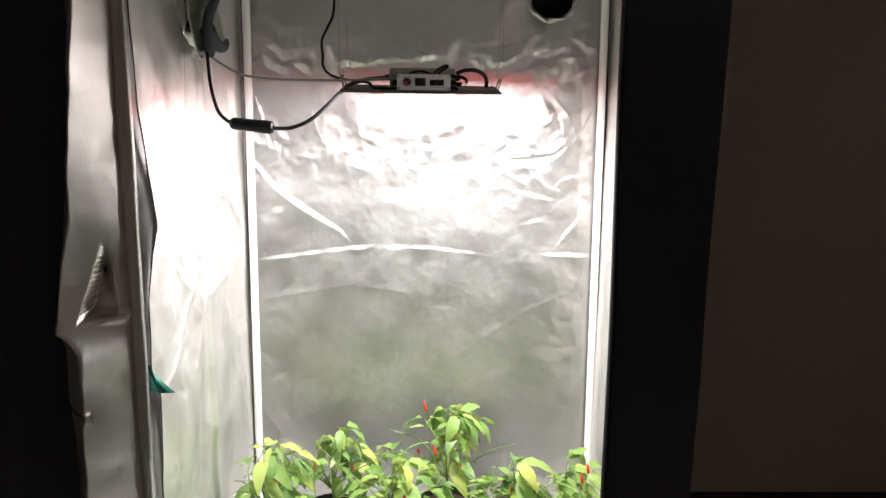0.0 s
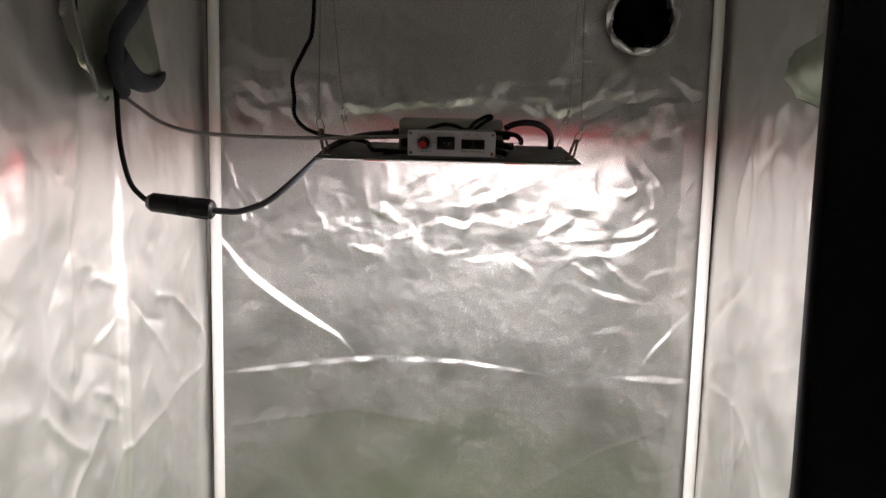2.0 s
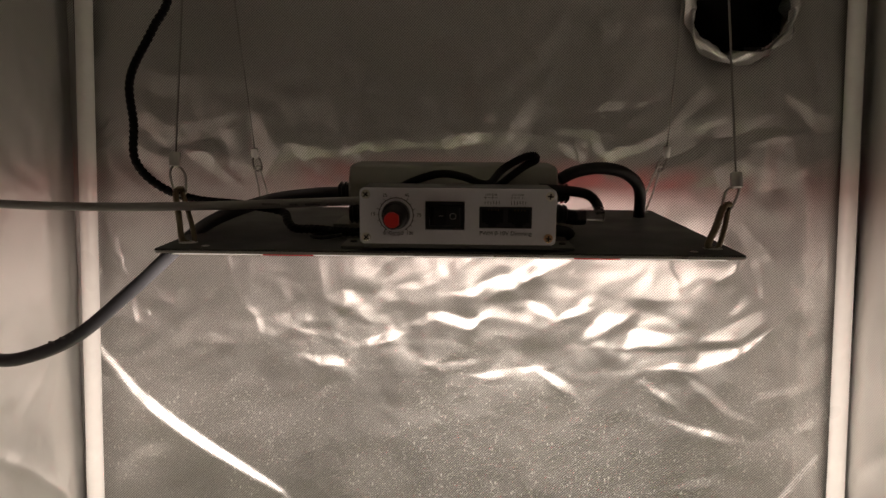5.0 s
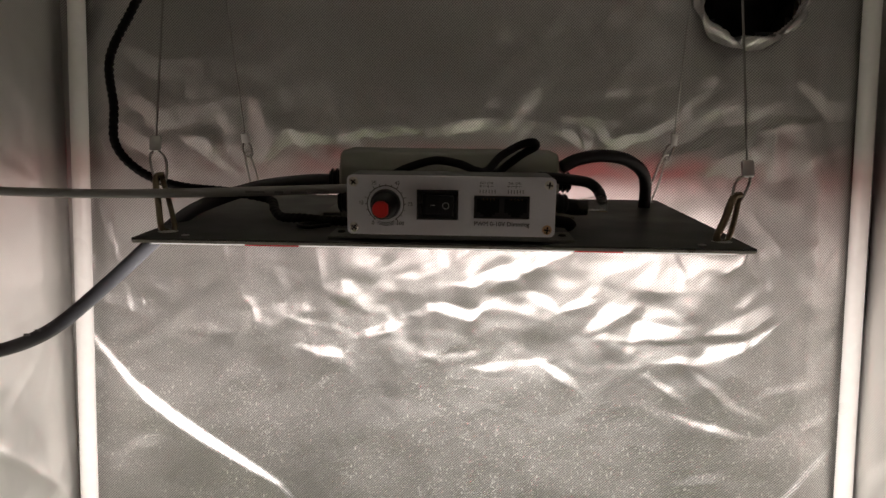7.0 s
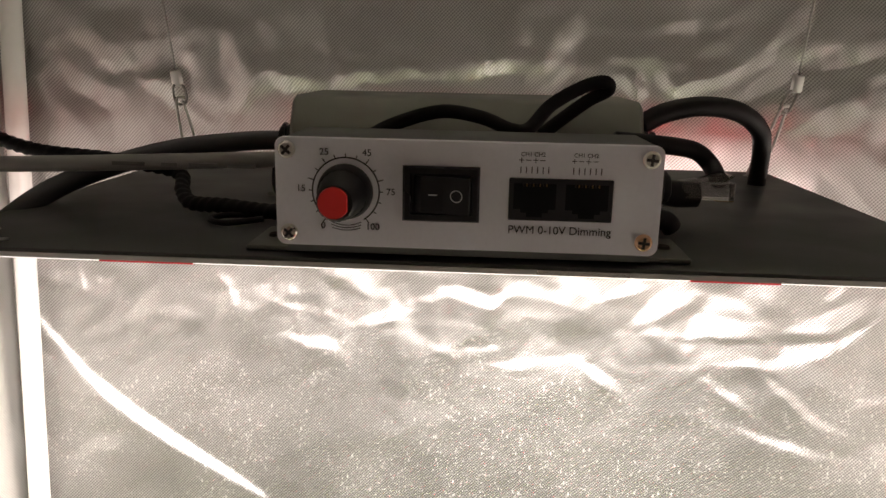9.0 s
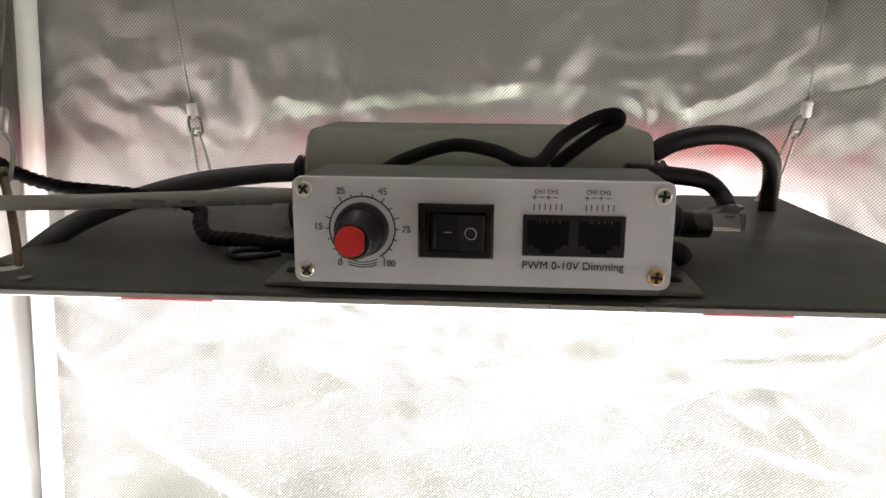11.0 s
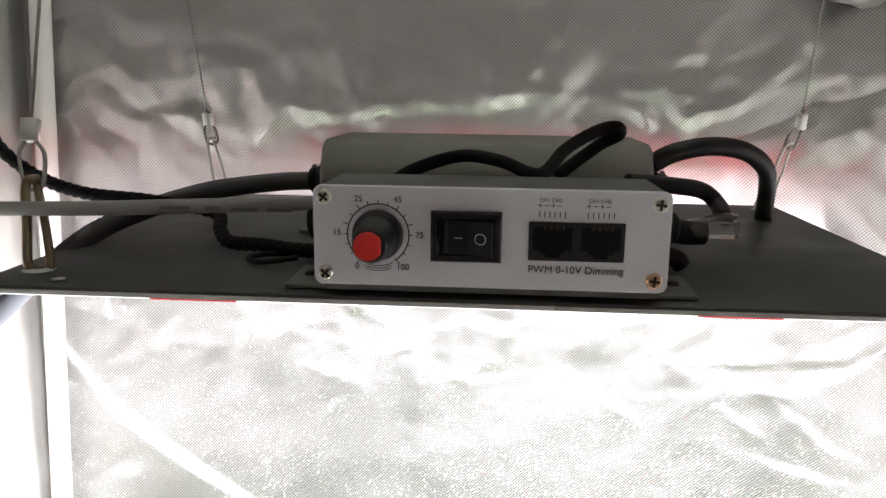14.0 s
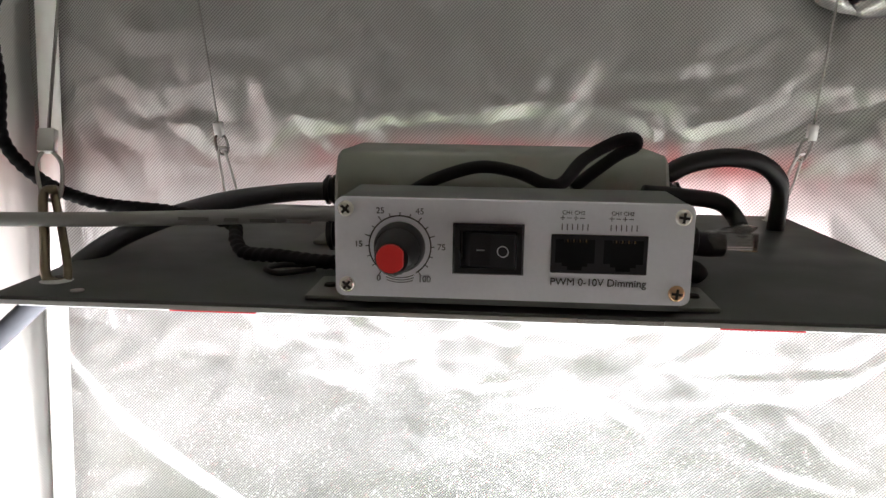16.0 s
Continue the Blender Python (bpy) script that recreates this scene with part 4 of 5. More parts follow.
# ---- hanging wires ----
def hanger(foot, crimp, apex, big):
    """A wire from the roof bar, crimped to a loop, with a spring hook down to the plate."""
    f, c, a = Vector(foot), Vector(crimp), Vector(apex)
    h = empty("light_hanger", foot)
    d = (a - c).normalized()
    sweep("wire", [c + d * 0.002, c.lerp(a, 0.5), a], 0.0007, STEEL_WIRE, h, "thin steel wire", 6, 4)
    s = 0.0032 if big else 0.0026
    bm = box(-s, s, -0.0022, 0.0022, -0.0045, 0.0045, 0.0008)
    bmesh.ops.transform(bm, matrix=Matrix.Translation(c) @ d.to_track_quat("Z", "Y").to_matrix().to_4x4(), verts=bm.verts)
    part("crimp", bm, CRIMP, h, "flat aluminium crimp", True)
    low = f.lerp(c, 0.60) if big else f.lerp(c, 0.72)
    side = Vector((1, 0.3, 0)).normalized()
    w = 0.0042 if big else 0.003
    sweep("wire_loop", [c - d * 0.003 - side * 0.001, c.lerp(low, 0.45) - side * w, low - side * 0.003, low + Vector((0, 0, -0.002)), low + side * 0.003,
                        c.lerp(low, 0.45) + side * w, c - d * 0.003 + side * 0.001], 0.0008, STEEL_WIRE, h, "", 6, 8)
    mat = STRAP if big else CRIMP
    r = 0.0017 if big else 0.0009
    sweep("spring_hook", [low + side * 0.002 + Vector((0, 0, 0.002)), low - side * 0.0025, low.lerp(f, 0.5) - side * 0.003, f - side * 0.0034 + Vector((0, 0, 0.002)),
                          f + Vector((0, 0, -0.0005))], r, mat, h, "", 8, 8, 1.5 if big else 1.0)
    sweep("hook_gate", [low + side * 0.001, low.lerp(f, 0.5) + side * 0.0030, f + side * 0.0035 + Vector((0, 0, 0.001)), f + Vector((0, 0, -0.0003))], r * 0.9, mat, h, "", 8, 8)
    tagged(h, "thin steel hanging wire with a crimped loop and hook", "hanging wire", "wires that carry the grow light")


APEX_L, APEX_R = (-0.172, 1.515, TOP - 0.06), (0.172, 1.505, TOP - 0.06)
hanger((BX0 + 0.012, BY0 + 0.02, BZ + 0.0014), (-0.1615, 1.433, 1.252), APEX_L, True)
hanger((BX1 - 0.012, BY0 + 0.02, BZ + 0.0014), (0.168, 1.416, 1.243), APEX_R, True)
hanger((BX0 + 0.012, BY1 - 0.018, BZ + 0.0143), (-0.158, 1.60, 1.261), APEX_L, False)
hanger((BX1 - 0.012, BY1 - 0.018, BZ + 0.0143), (0.174, 1.594, 1.265), APEX_R, False)
bar = structure(part("roof_bar", rod((XL + 0.02, 1.51, TOP - 0.05), (1, 0, 0), 0.0095, 0.0095, XR - XL - 0.04, 20), POLE_WHITE, smooth=True), "white steel cross bar under the tent roof", "bar")


# ---- the driver on the plate ----
DX0, DX1, DY0, DY1, DZ0, DZ1 = -0.063, 0.074, 1.476, 1.545, BZ, 1.2440


def led_driver():
    d = empty("led_driver", ((DX0 + DX1) / 2, (DY0 + DY1) / 2, DZ0))
    bm = bmesh.new()
    prof = [(DY0, DZ0), (DY0, DZ1 - 0.013), (DY0 + 0.0012, DZ1 - 0.0095), (DY0 + 0.006, DZ1 - 0.0015), (DY0 + 0.009, DZ1),
            (DY1 - 0.009, DZ1), (DY1 - 0.006, DZ1 - 0.0015), (DY1, DZ1 - 0.011), (DY1, DZ0)]
    ends = []
    for x in (DX0, DX0 + 0.0015, DX1 - 0.0015, DX1):
        k = 0.96 if x in (DX0, DX1) else 1.0
        cy, cz = (DY0 + DY1) / 2, DZ0
        ends.append([bm.verts.new((x, cy + (y - cy) * k, cz + (z - cz) * k)) for y, z in prof])
    for p, q in zip(ends, ends[1:]):
        for i in range(len(prof)):
            j = (i + 1) % len(prof)
            bm.faces.new((p[i], p[j], q[j], q[i]))
    bm.faces.new(ends[0])
    bm.faces.new(ends[-1][::-1])
    part("case", bm, DRIVER, d, "", True)
    for x, s in ((DX0, -1), (DX1, 1)):
        g = part("cable_gland", rod((x, 1.505, 1.2245), (s, 0, 0), 0.0062, 0.0052, 0.011, 18, bevel=0.0008), BLACK_PLASTIC, d, "", True)
        for k in range(3):
            part("gland_rib", rod((x + s * (0.002 + 0.003 * k), 1.505, 1.2245), (s, 0, 0), 0.0068, 0.0068, 0.0014, 18), BLACK_PLASTIC, g)
    part("mounting_foot", box(DX0 - 0.012, DX0 + 0.002, DY0 + 0.01, DY1 - 0.01, DZ0 + 0.0002, DZ0 + 0.002, 0.0005), DRIVER, d, "", True)
    part("mounting_foot", box(DX1 - 0.002, DX1 + 0.012, DY0 + 0.01, DY1 - 0.01, DZ0 + 0.0002, DZ0 + 0.002, 0.0005), DRIVER, d, "", True)
    d.matrix_basis = TILT @ d.matrix_basis
    tagged(d, "grey coated metal LED driver block on the plate", "LED driver")


led_driver()


# ---- the dimmer box ----
FX0, FX1, FY, FZ0, FZ1 = -0.0437, 0.0622, 1.386, 1.2070, 1.2373


def dimmer():
    d = empty("dimmer_controller", ((FX0 + FX1) / 2, FY + 0.02, BZ))
    w, hgt = FX1 - FX0, FZ1 - FZ0

    def at(u, v):
        """Face place from fractions of its width and, downwards, of its height."""
        return FX0 + u * w, FZ1 - v * hgt
    part("body", box(FX0 + 0.0008, FX1 - 0.0008, FY + 0.0016, FY + 0.037, FZ0 + 0.0003, FZ1 - 0.0004, 0.0011, 2), BOX_BODY, d, "dark grey aluminium body", True)
    part("mounting_flange", box(FX0 - 0.012, FX1 + 0.012, FY + 0.009, FY + 0.036, BZ + 0.0002, BZ + 0.0018, 0.0005), FLANGE, d, "grey-green mounting flange", True)
    for x in (FX0 - 0.0065, FX1 + 0.0065):
        part("flange_screw", rod((x, FY + 0.022, BZ + 0.0018), (0, 0, 1), 0.0022, 0.0018, 0.0009, 14), SLOT, d)
    part("riser", box(FX0 + 0.002, FX1 - 0.002, FY + 0.004, FY + 0.035, BZ + 0.0018, FZ0 + 0.0004), BOX_BODY, d)
    bm = bmesh.new()
    rr = 0.0026
    loop = []
    for cx, cz, a0 in ((FX1 - rr, FZ1 - rr, 0), (FX0 + rr, FZ1 - rr, 90), (FX0 + rr, FZ0 + rr, 180), (FX1 - rr, FZ0 + rr, 270)):
        for k in range(7):
            a = radians(a0 + 15 * k)
            loop.append((cx + rr * math.cos(a), cz + rr * math.sin(a)))
    rings = []
    for y, s in ((FY + 0.0018, 0.0), (FY + 0.0003, 0.0), (FY, 0.00016)):
        rings.append([bm.verts.new((x + (s if x < 0.009 else -s), y, z + (s if z < 1.2227 else -s))) for x, z in loop])
    for p, q in zip(rings, rings[1:]):
        for i in range(len(loop)):
            j = (i + 1) % len(loop)
            bm.faces.new((p[i], p[j], q[j], q[i]))
    bm.faces.new(rings[-1])
    bm.faces.new(rings[0][::-1])
    face = part("face_plate", bm, FACE, d, "brushed silver face plate", True)
    for (u, v), mat in (((0.032, 0.115), SCREW), ((0.967, 0.125), SCREW), ((0.034, 0.88), SCREW), ((0.962, 0.875), SCREW_BRASS)):
        x, z = at(u, v)
        sc = part("screw", rod((x, FY - 0.0001, z), (0, -1, 0), 0.0026, 0.0019, 0.0011, 20, bevel=0.0003), mat, d, "", True)
        turn = pose(x, 0, z, 0, 38 + 60 * u, 0) @ pose(-x, 0, -z)
        bm = box(x - 0.0016, x + 0.0016, FY - 0.00135, FY - 0.0010, z - 0.0004, z + 0.0004)
        box(x - 0.0004, x + 0.0004, FY - 0.0014, FY - 0.0010, z - 0.0016, z + 0.0016, bm=bm)
        bmesh.ops.transform(bm, matrix=turn, verts=bm.verts)
        part("cross_slot", bm, SLOT, sc)
    # dial
    kx, kz = at(0.186, 0.482)
    y = FY - 0.00008
    bm = bmesh.new()

    def arc(r, a0, a1, wide, n):
        for k in range(n):
            b0, b1 = radians(a0 + (a1 - a0) * k / n), radians(a0 + (a1 - a0) * (k + 1) / n)
            bm.faces.new([bm.verts.new((kx + q * math.sin(b), y, kz + q * math.cos(b))) for q, b in
                          ((r - wide, b0), (r + wide, b0), (r + wide, b1), (r - wide, b1))])
    arc(0.0093, -148, 148, 0.0002, 60)
    for k in range(17):
        a = -144 + 18 * k
        big = k in (0, 4, 6, 10, 12, 16)
        q0, q1 = 0.0093, 0.0110 if big else 0.0104
        s, c = math.sin(radians(a)), math.cos(radians(a))
        t = 0.00014
        bm.faces.new([bm.verts.new(p) for p in ((kx + q0 * s - t * c, y, kz + q0 * c + t * s), (kx + q1 * s - t * c, y, kz + q1 * c + t * s),
                                                (kx + q1 * s + t * c, y, kz + q1 * c - t * s), (kx + q0 * s + t * c, y, kz + q0 * c - t * s))])
    for k in range(3):
        arc(0.0096 + 0.00072 * k, 180 - 27 + 3 * k, 180 + 27 - 3 * k, 0.00011, 14)
    part("dial_scale", bm, INK, face, "black printed dial scale")
    for text, a, r in (("0", -147, 0.0118), ("15", -88, 0.0125), ("25", -29, 0.0122), ("45", 29, 0.0122), ("75", 90, 0.0125), ("100", 143, 0.0124)):
        lettering("dial_number", text, (kx + r * math.sin(radians(a)), y, kz + r * math.cos(radians(a))), 0.0026, INK, face)
    knob = part("knob", rod((kx, FY - 0.0004, kz), (0, -1, 0), 0.0079, 0.0070, 0.0052, 36, bevel=0.0008), BLACK_PLASTIC, d, "black knob with a red pointer", True)
    gx, gz = kx - 0.0008, kz - 0.0014
    bm = bmesh.new()
    n = 40
    rows = []
    for yy, rad, s in ((FY - 0.005, 0.0066, 0.0), (FY - 0.008, 0.0058, 0.5), (FY - 0.0104, 0.0052, 1.0), (FY - 0.0112, 0.0046, 1.0)):
        rows.append([bm.verts.new((kx + (gx - kx) * s + rad * (1 + 0.03 * (k % 2)) * math.cos(2 * math.pi * k / n), yy,
                                   kz + (gz - kz) * s + rad * (1 + 0.03 * (k % 2)) * math.sin(2 * math.pi * k / n))) for k in range(n)])
    for p, q in zip(rows, rows[1:]):
        for k in range(n):
            bm.faces.new((p[k], p[(k + 1) % n], q[(k + 1) % n], q[k]))
    bm.faces.new(rows[-1])
    part("grip", bm, BLACK_PLASTIC, knob, "", True)
    bm = bmesh.new()
    outline = [(-0.0041 * math.cos(t), 0.0041 * math.sin(t)) for t in [radians(-150 + 300 * k / 30) for k in range(31)]]
    front = [bm.verts.new((gx + px - 0.0004, FY - 0.0122, gz + pz)) for px, pz in outline]
    rear = [bm.verts.new((gx + px * 1.05 - 0.0004, FY - 0.0110, gz + pz * 1.05)) for px, pz in outline]
    for k in range(len(front)):
        m = (k + 1) % len(front)
        bm.faces.new((front[k], front[m], rear[m], rear[k]))
    bm.faces.new(front)
    part("red_pointer", bm, RED_CAP, knob, "red pointer cap")
    # rocker switch
    x0, z1 = at(0.336, 0.228)
    x1, z0 = at(0.535, 0.732)
    bm = bmesh.new()
    cx, cz = (x0 + x1) / 2, (z0 + z1) / 2
    rings = []
    for k, yy in ((1.0, FY - 0.0001), (1.0, FY - 0.0012), (0.94, FY - 0.0021), (0.80, FY - 0.0021), (0.77, FY - 0.0004)):
        kz_ = k if k > 0.9 else k - 0.06
        rings.append([bm.verts.new((cx + sx * (x1 - cx) * k, yy, cz + sz * (z1 - cz) * kz_)) for sx, sz in ((-1, -1), (1, -1), (1, 1), (-1, 1))])
    for p, q in zip(rings, rings[1:]):
        for i in range(4):
            j = (i + 1) % 4
            bm.faces.new((p[i], p[j], q[j], q[i]))
    bm.faces.new(rings[-1])
    sw = part("rocker_switch", bm, BLACK_GLOSS, d, "black rocker switch")
    rx0, rx1, rz0, rz1 = cx - (x1 - cx) * 0.72, cx + (x1 - cx) * 0.76, cz - (z1 - cz) * 0.66, cz + (z1 - cz) * 0.66
    bm = bmesh.new()
    prof = [(rx0, FY - 0.0006), (rx0 + 0.0022, FY - 0.0021), (cx + 0.0006, FY - 0.0028), (rx1 - 0.0004, FY - 0.0052), (rx1, FY - 0.0050), (rx1, FY - 0.0004), (rx0, FY - 0.0002)]
    a = [bm.verts.new((px, py, rz0)) for px, py in prof]
    b = [bm.verts.new((px, py, rz1)) for px, py in prof]
    for i in range(len(prof)):
        j = (i + 1) % len(prof)
        bm.faces.new((a[i], a[j], b[j], b[i]))
    bm.faces.new(a)
    bm.faces.new(b[::-1])
    part("rocker", bm, BLACK_PLASTIC, sw)
    part("on_mark", box(cx - 0.0034, cx - 0.0010, FY - 0.0029, FY - 0.0022, cz - 0.00012, cz + 0.00012), INK_WHITE, sw)
    bm = bmesh.new()
    ox = cx + 0.0043
    for k in range(24):
        b0, b1 = 2 * math.pi * k / 24, 2 * math.pi * (k + 1) / 24
        bm.faces.new([bm.verts.new((ox + q * math.cos(t), FY - 0.0028 - 0.0024 * (ox + q * math.cos(t) - cx - 0.0006) / (rx1 - 0.0008 - cx - 0.0006) - 0.0001, cz + q * math.sin(t)))
                      for q, t in ((0.00145, b0), (0.00170, b0), (0.00170, b1), (0.00145, b1))])
    part("off_mark", bm, INK_WHITE, sw)
    # twin network sockets
    x0, z1 = at(0.610, 0.315)
    x1, z0 = at(0.876, 0.70)
    sk = part("socket_block", box(x0, x1, FY - 0.0006, FY + 0.001, z0, z1, 0.0003), SOCKET, d, "black twin network socket")
    mid = (x0 + x1) / 2
    for a, b in ((x0, mid), (mid, x1)):
        bm = bmesh.new()
        m = 0.0013
        prof = [(a + m, z1 - 0.0014), (b - m, z1 - 0.0014), (b - m, z0 + 0.0032), (b - m - 0.002, z0 + 0.0032), (b - m - 0.002, z0 + 0.0022), (b - m - 0.0036, z0 + 0.0022),
                (b - m - 0.0036, z0 + 0.0010), (a + m + 0.0036, z0 + 0.0010), (a + m + 0.0036, z0 + 0.0022), (a + m + 0.002, z0 + 0.0022), (a + m + 0.002, z0 + 0.0032), (a + m, z0 + 0.0032)]
        # a flat dark face stands for the shaded recess of the socket
        bm.faces.new([bm.verts.new((px, FY - 0.0007, pz)) for px, pz in prof])
        part("socket_opening", bm, HOLE_SHADE, sk)
        for k in range(8):
            cxk = a + m + 0.0026 + k * (b - a - 2 * m - 0.0052) / 7
            part("contact", box(cxk - 0.00018, cxk + 0.00018, FY - 0.0009, FY - 0.0007, z1 - 0.0022, z1 - 0.0014), GOLD if k % 2 else SLOT, sk)
    for (u0, u1) in ((0.625, 0.735), (0.758, 0.87)):
        cxm = FX0 + w * (u0 + u1) / 2
        _, zt = at(0, 0.104)
        lettering("channel_label", "CH1 CH2", (cxm - 0.0012, y, zt), 0.0016, INK, face)
        bm = bmesh.new()
        _, zp = at(0, 0.155)
        for k in range(4):
            px = cxm - 0.0043 + 0.0019 * k
            vs = [(px - 0.0007, zp - 0.0001), (px + 0.0007, zp - 0.0001), (px + 0.0007, zp + 0.0001), (px - 0.0007, zp + 0.0001)]
            bm.faces.new([bm.verts.new((q, y, r)) for q, r in vs])
            if k % 2 == 0:
                vs = [(px - 0.0001, zp - 0.0007), (px + 0.0001, zp - 0.0007), (px + 0.0001, zp + 0.0007), (px - 0.0001, zp + 0.0007)]
                bm.faces.new([bm.verts.new((q, y - 0.00003, r)) for q, r in vs])
        _, zb = at(0, 0.243)
        for k in range(6):
            px = cxm - 0.0044 + 0.0015 * k
            bm.faces.new([bm.verts.new((q, y, r)) for q, r in ((px - 0.00014, zb - 0.0009), (px + 0.00014, zb - 0.0009), (px + 0.00014, zb + 0.0009), (px - 0.00014, zb + 0.0009))])
        part("pin_marks", bm, INK, face, "black printed pin marks")
    xt, zt = at(0.744, 0.792)
    lettering("dimming_label", "PWM 0-10V Dimming", (xt, y, zt), 0.00315, INK, face)
    d.matrix_basis = TILT @ d.matrix_basis
    tagged(d, "silver dimmer box with knob, rocker switch and two network sockets", "dimmer")


dimmer()


# ---- cables ----
def power_cord():
    c = empty("power_cord", (-0.34, 1.444, 1.13))
    sweep("upper_cord", [(-0.44, 1.475, 1.30), (-0.437, 1.47, 1.27), (-0.43, 1.46, 1.21), (-0.416, 1.452, 1.162), (-0.398, 1.447, 1.142), (-0.385, 1.445, 1.1352)],
          0.0036, RUBBER, c, "", 12, 10)
    p0, p1 = Vector((-0.389, 1.446, 1.1355)), Vector((-0.300, 1.440, 1.1275))
    d = (p1 - p0).normalized()
    L = (p1 - p0).length
    bm = bmesh.new()
    for a, b, r0, r1 in ((0.0, 0.07, 0.0088, 0.0126), (0.07, 0.48, 0.0126, 0.0130), (0.48, 0.68, 0.0122, 0.0122), (0.68, 0.97, 0.0130, 0.0124), (0.97, 1.0, 0.0124, 0.0095)):
        rod(p0 + d * L * a, d, r0, r1, L * (b - a), 22, bm)
    body = part("connector", bm, BLACK_PLASTIC, c, "black waterproof screw connector", True)
    for k in (0.49, 0.53, 0.57, 0.61, 0.67):
        part("ring", rod(p0 + d * L * k - d * 0.0012, d, 0.0134, 0.0134, 0.0022, 22, bevel=0.0004), BLACK_PLASTIC, body, "", True)
    for k in range(10):
        a = 2 * math.pi * k / 10
        s = d.cross(Vector((0, 0, 1))).normalized()
        u = s.cross(d)
        off = (s * math.cos(a) + u * math.sin(a)) * 0.0126
        part("grip_rib", rod(p0 + d * L * 0.70 + off, d, 0.0013, 0.0011, L * 0.24, 8), BLACK_PLASTIC, body)
    sweep("lower_cord", [p1 - d * 0.004, p1 + d * 0.012, (-0.262, 1.435, 1.128), (-0.225, 1.43, 1.143), (-0.19, 1.432, 1.172), (-0.162, 1.442, 1.200),
                         (-0.146, 1.46, 1.2150), (-0.118, 1.483, 1.2265), (-0.09, 1.5, 1.231), (-0.07, 1.505, 1.232)], 0.0042, CORD_SHEEN, c, "black rubber cord with its grey sheen in the colour", 14, 12)
    for k, (x, yy, z) in enumerate(((-0.238, 1.4275, 1.1405), (-0.231, 1.4272, 1.1432), (-0.224, 1.4270, 1.1462), (-0.216, 1.427, 1.1500))):
        part("print_bar", box(x - 0.0018, x + 0.0018, yy - 0.0006, yy, z - 0.0006, z + 0.0006), INK_GREY, c)
    tagged(c, "black rubber power cord with an in-line screw connector", "power cord")


power_cord()


def network_cable():
    c = empty("network_cable", (-0.25, 1.42, 1.22))
    sweep("sheath", [(-0.44, 1.50, 1.272), (-0.415, 1.495, 1.256), (-0.38, 1.48, 1.238), (-0.335, 1.46, 1.228), (-0.27, 1.435, 1.2242), (-0.2, 1.421, 1.2236),
                     (-0.14, 1.415, 1.2250), (-0.09, 1.416, 1.2270), (-0.055, 1.42, 1.2285), (-0.04, 1.421, 1.2288)], 0.0026, GREY_CABLE, c, "", 12, 10, 0.9)
    for x0, x1 in ((-0.104, -0.0935), (-0.088, -0.083), (-0.079, -0.070), (-0.0665, -0.058)):
        part("print_bar", box(x0, x1, 1.4125, 1.4132, 1.2258, 1.2270), INK_GREY, c)
    tagged(c, "grey round network cable running to the dimmer box", "network cable")


network_cable()


def twisted_cord():
    ob = sweep("twisted_cord", [(-0.186, 1.475, 1.72), (-0.176, 1.472, 1.52), (-0.174, 1.471, 1.42), (-0.177, 1.471, 1.36), (-0.1865, 1.466, 1.335), (-0.2005, 1.463, 1.304), (-0.199, 1.463, 1.275), (-0.1985, 1.463, 1.252), (-0.185, 1.466, 1.236),
                                (-0.160, 1.462, 1.2275), (-0.13, 1.463, 1.2245), (-0.105, 1.466, 1.220), (-0.0985, 1.455, 1.214), (-0.092, 1.447, 1.2105), (-0.078, 1.441, 1.2105),
                                (-0.062, 1.437, 1.2095), (-0.044, 1.434, 1.2095)], 0.0029, ROPE_BLACK, None, "", 10, 12, 1.0, 130)
    tagged(ob, "black twisted flex hanging down onto the plate", "twisted flex")
    loop = sweep("wire_loop", [(-0.060, 1.428, 1.208), (-0.072, 1.424, 1.2067), (-0.079, 1.430, 1.2072), (-0.074, 1.437, 1.2078), (-0.060, 1.436, 1.208), (-0.045, 1.43, 1.209)],
          0.0011, RUBBER, None, "", 8, 8)
    tagged(loop, "thin black wire loop lying on the plate", "wire")


twisted_cord()


def driver_lead():
    ob = sweep("driver_lead", [(0.078, 1.505, 1.242), (0.089, 1.508, 1.2475), (0.106, 1.514, 1.2505), (0.124, 1.524, 1.2485), (0.138, 1.538, 1.241), (0.1445, 1.552, 1.231), (0.1455, 1.558, 1.2145)],
               0.0043, RUBBER, None, "", 14, 12)
    tagged(ob, "black rubber lead arching from the driver into the plate", "driver lead")


driver_lead()


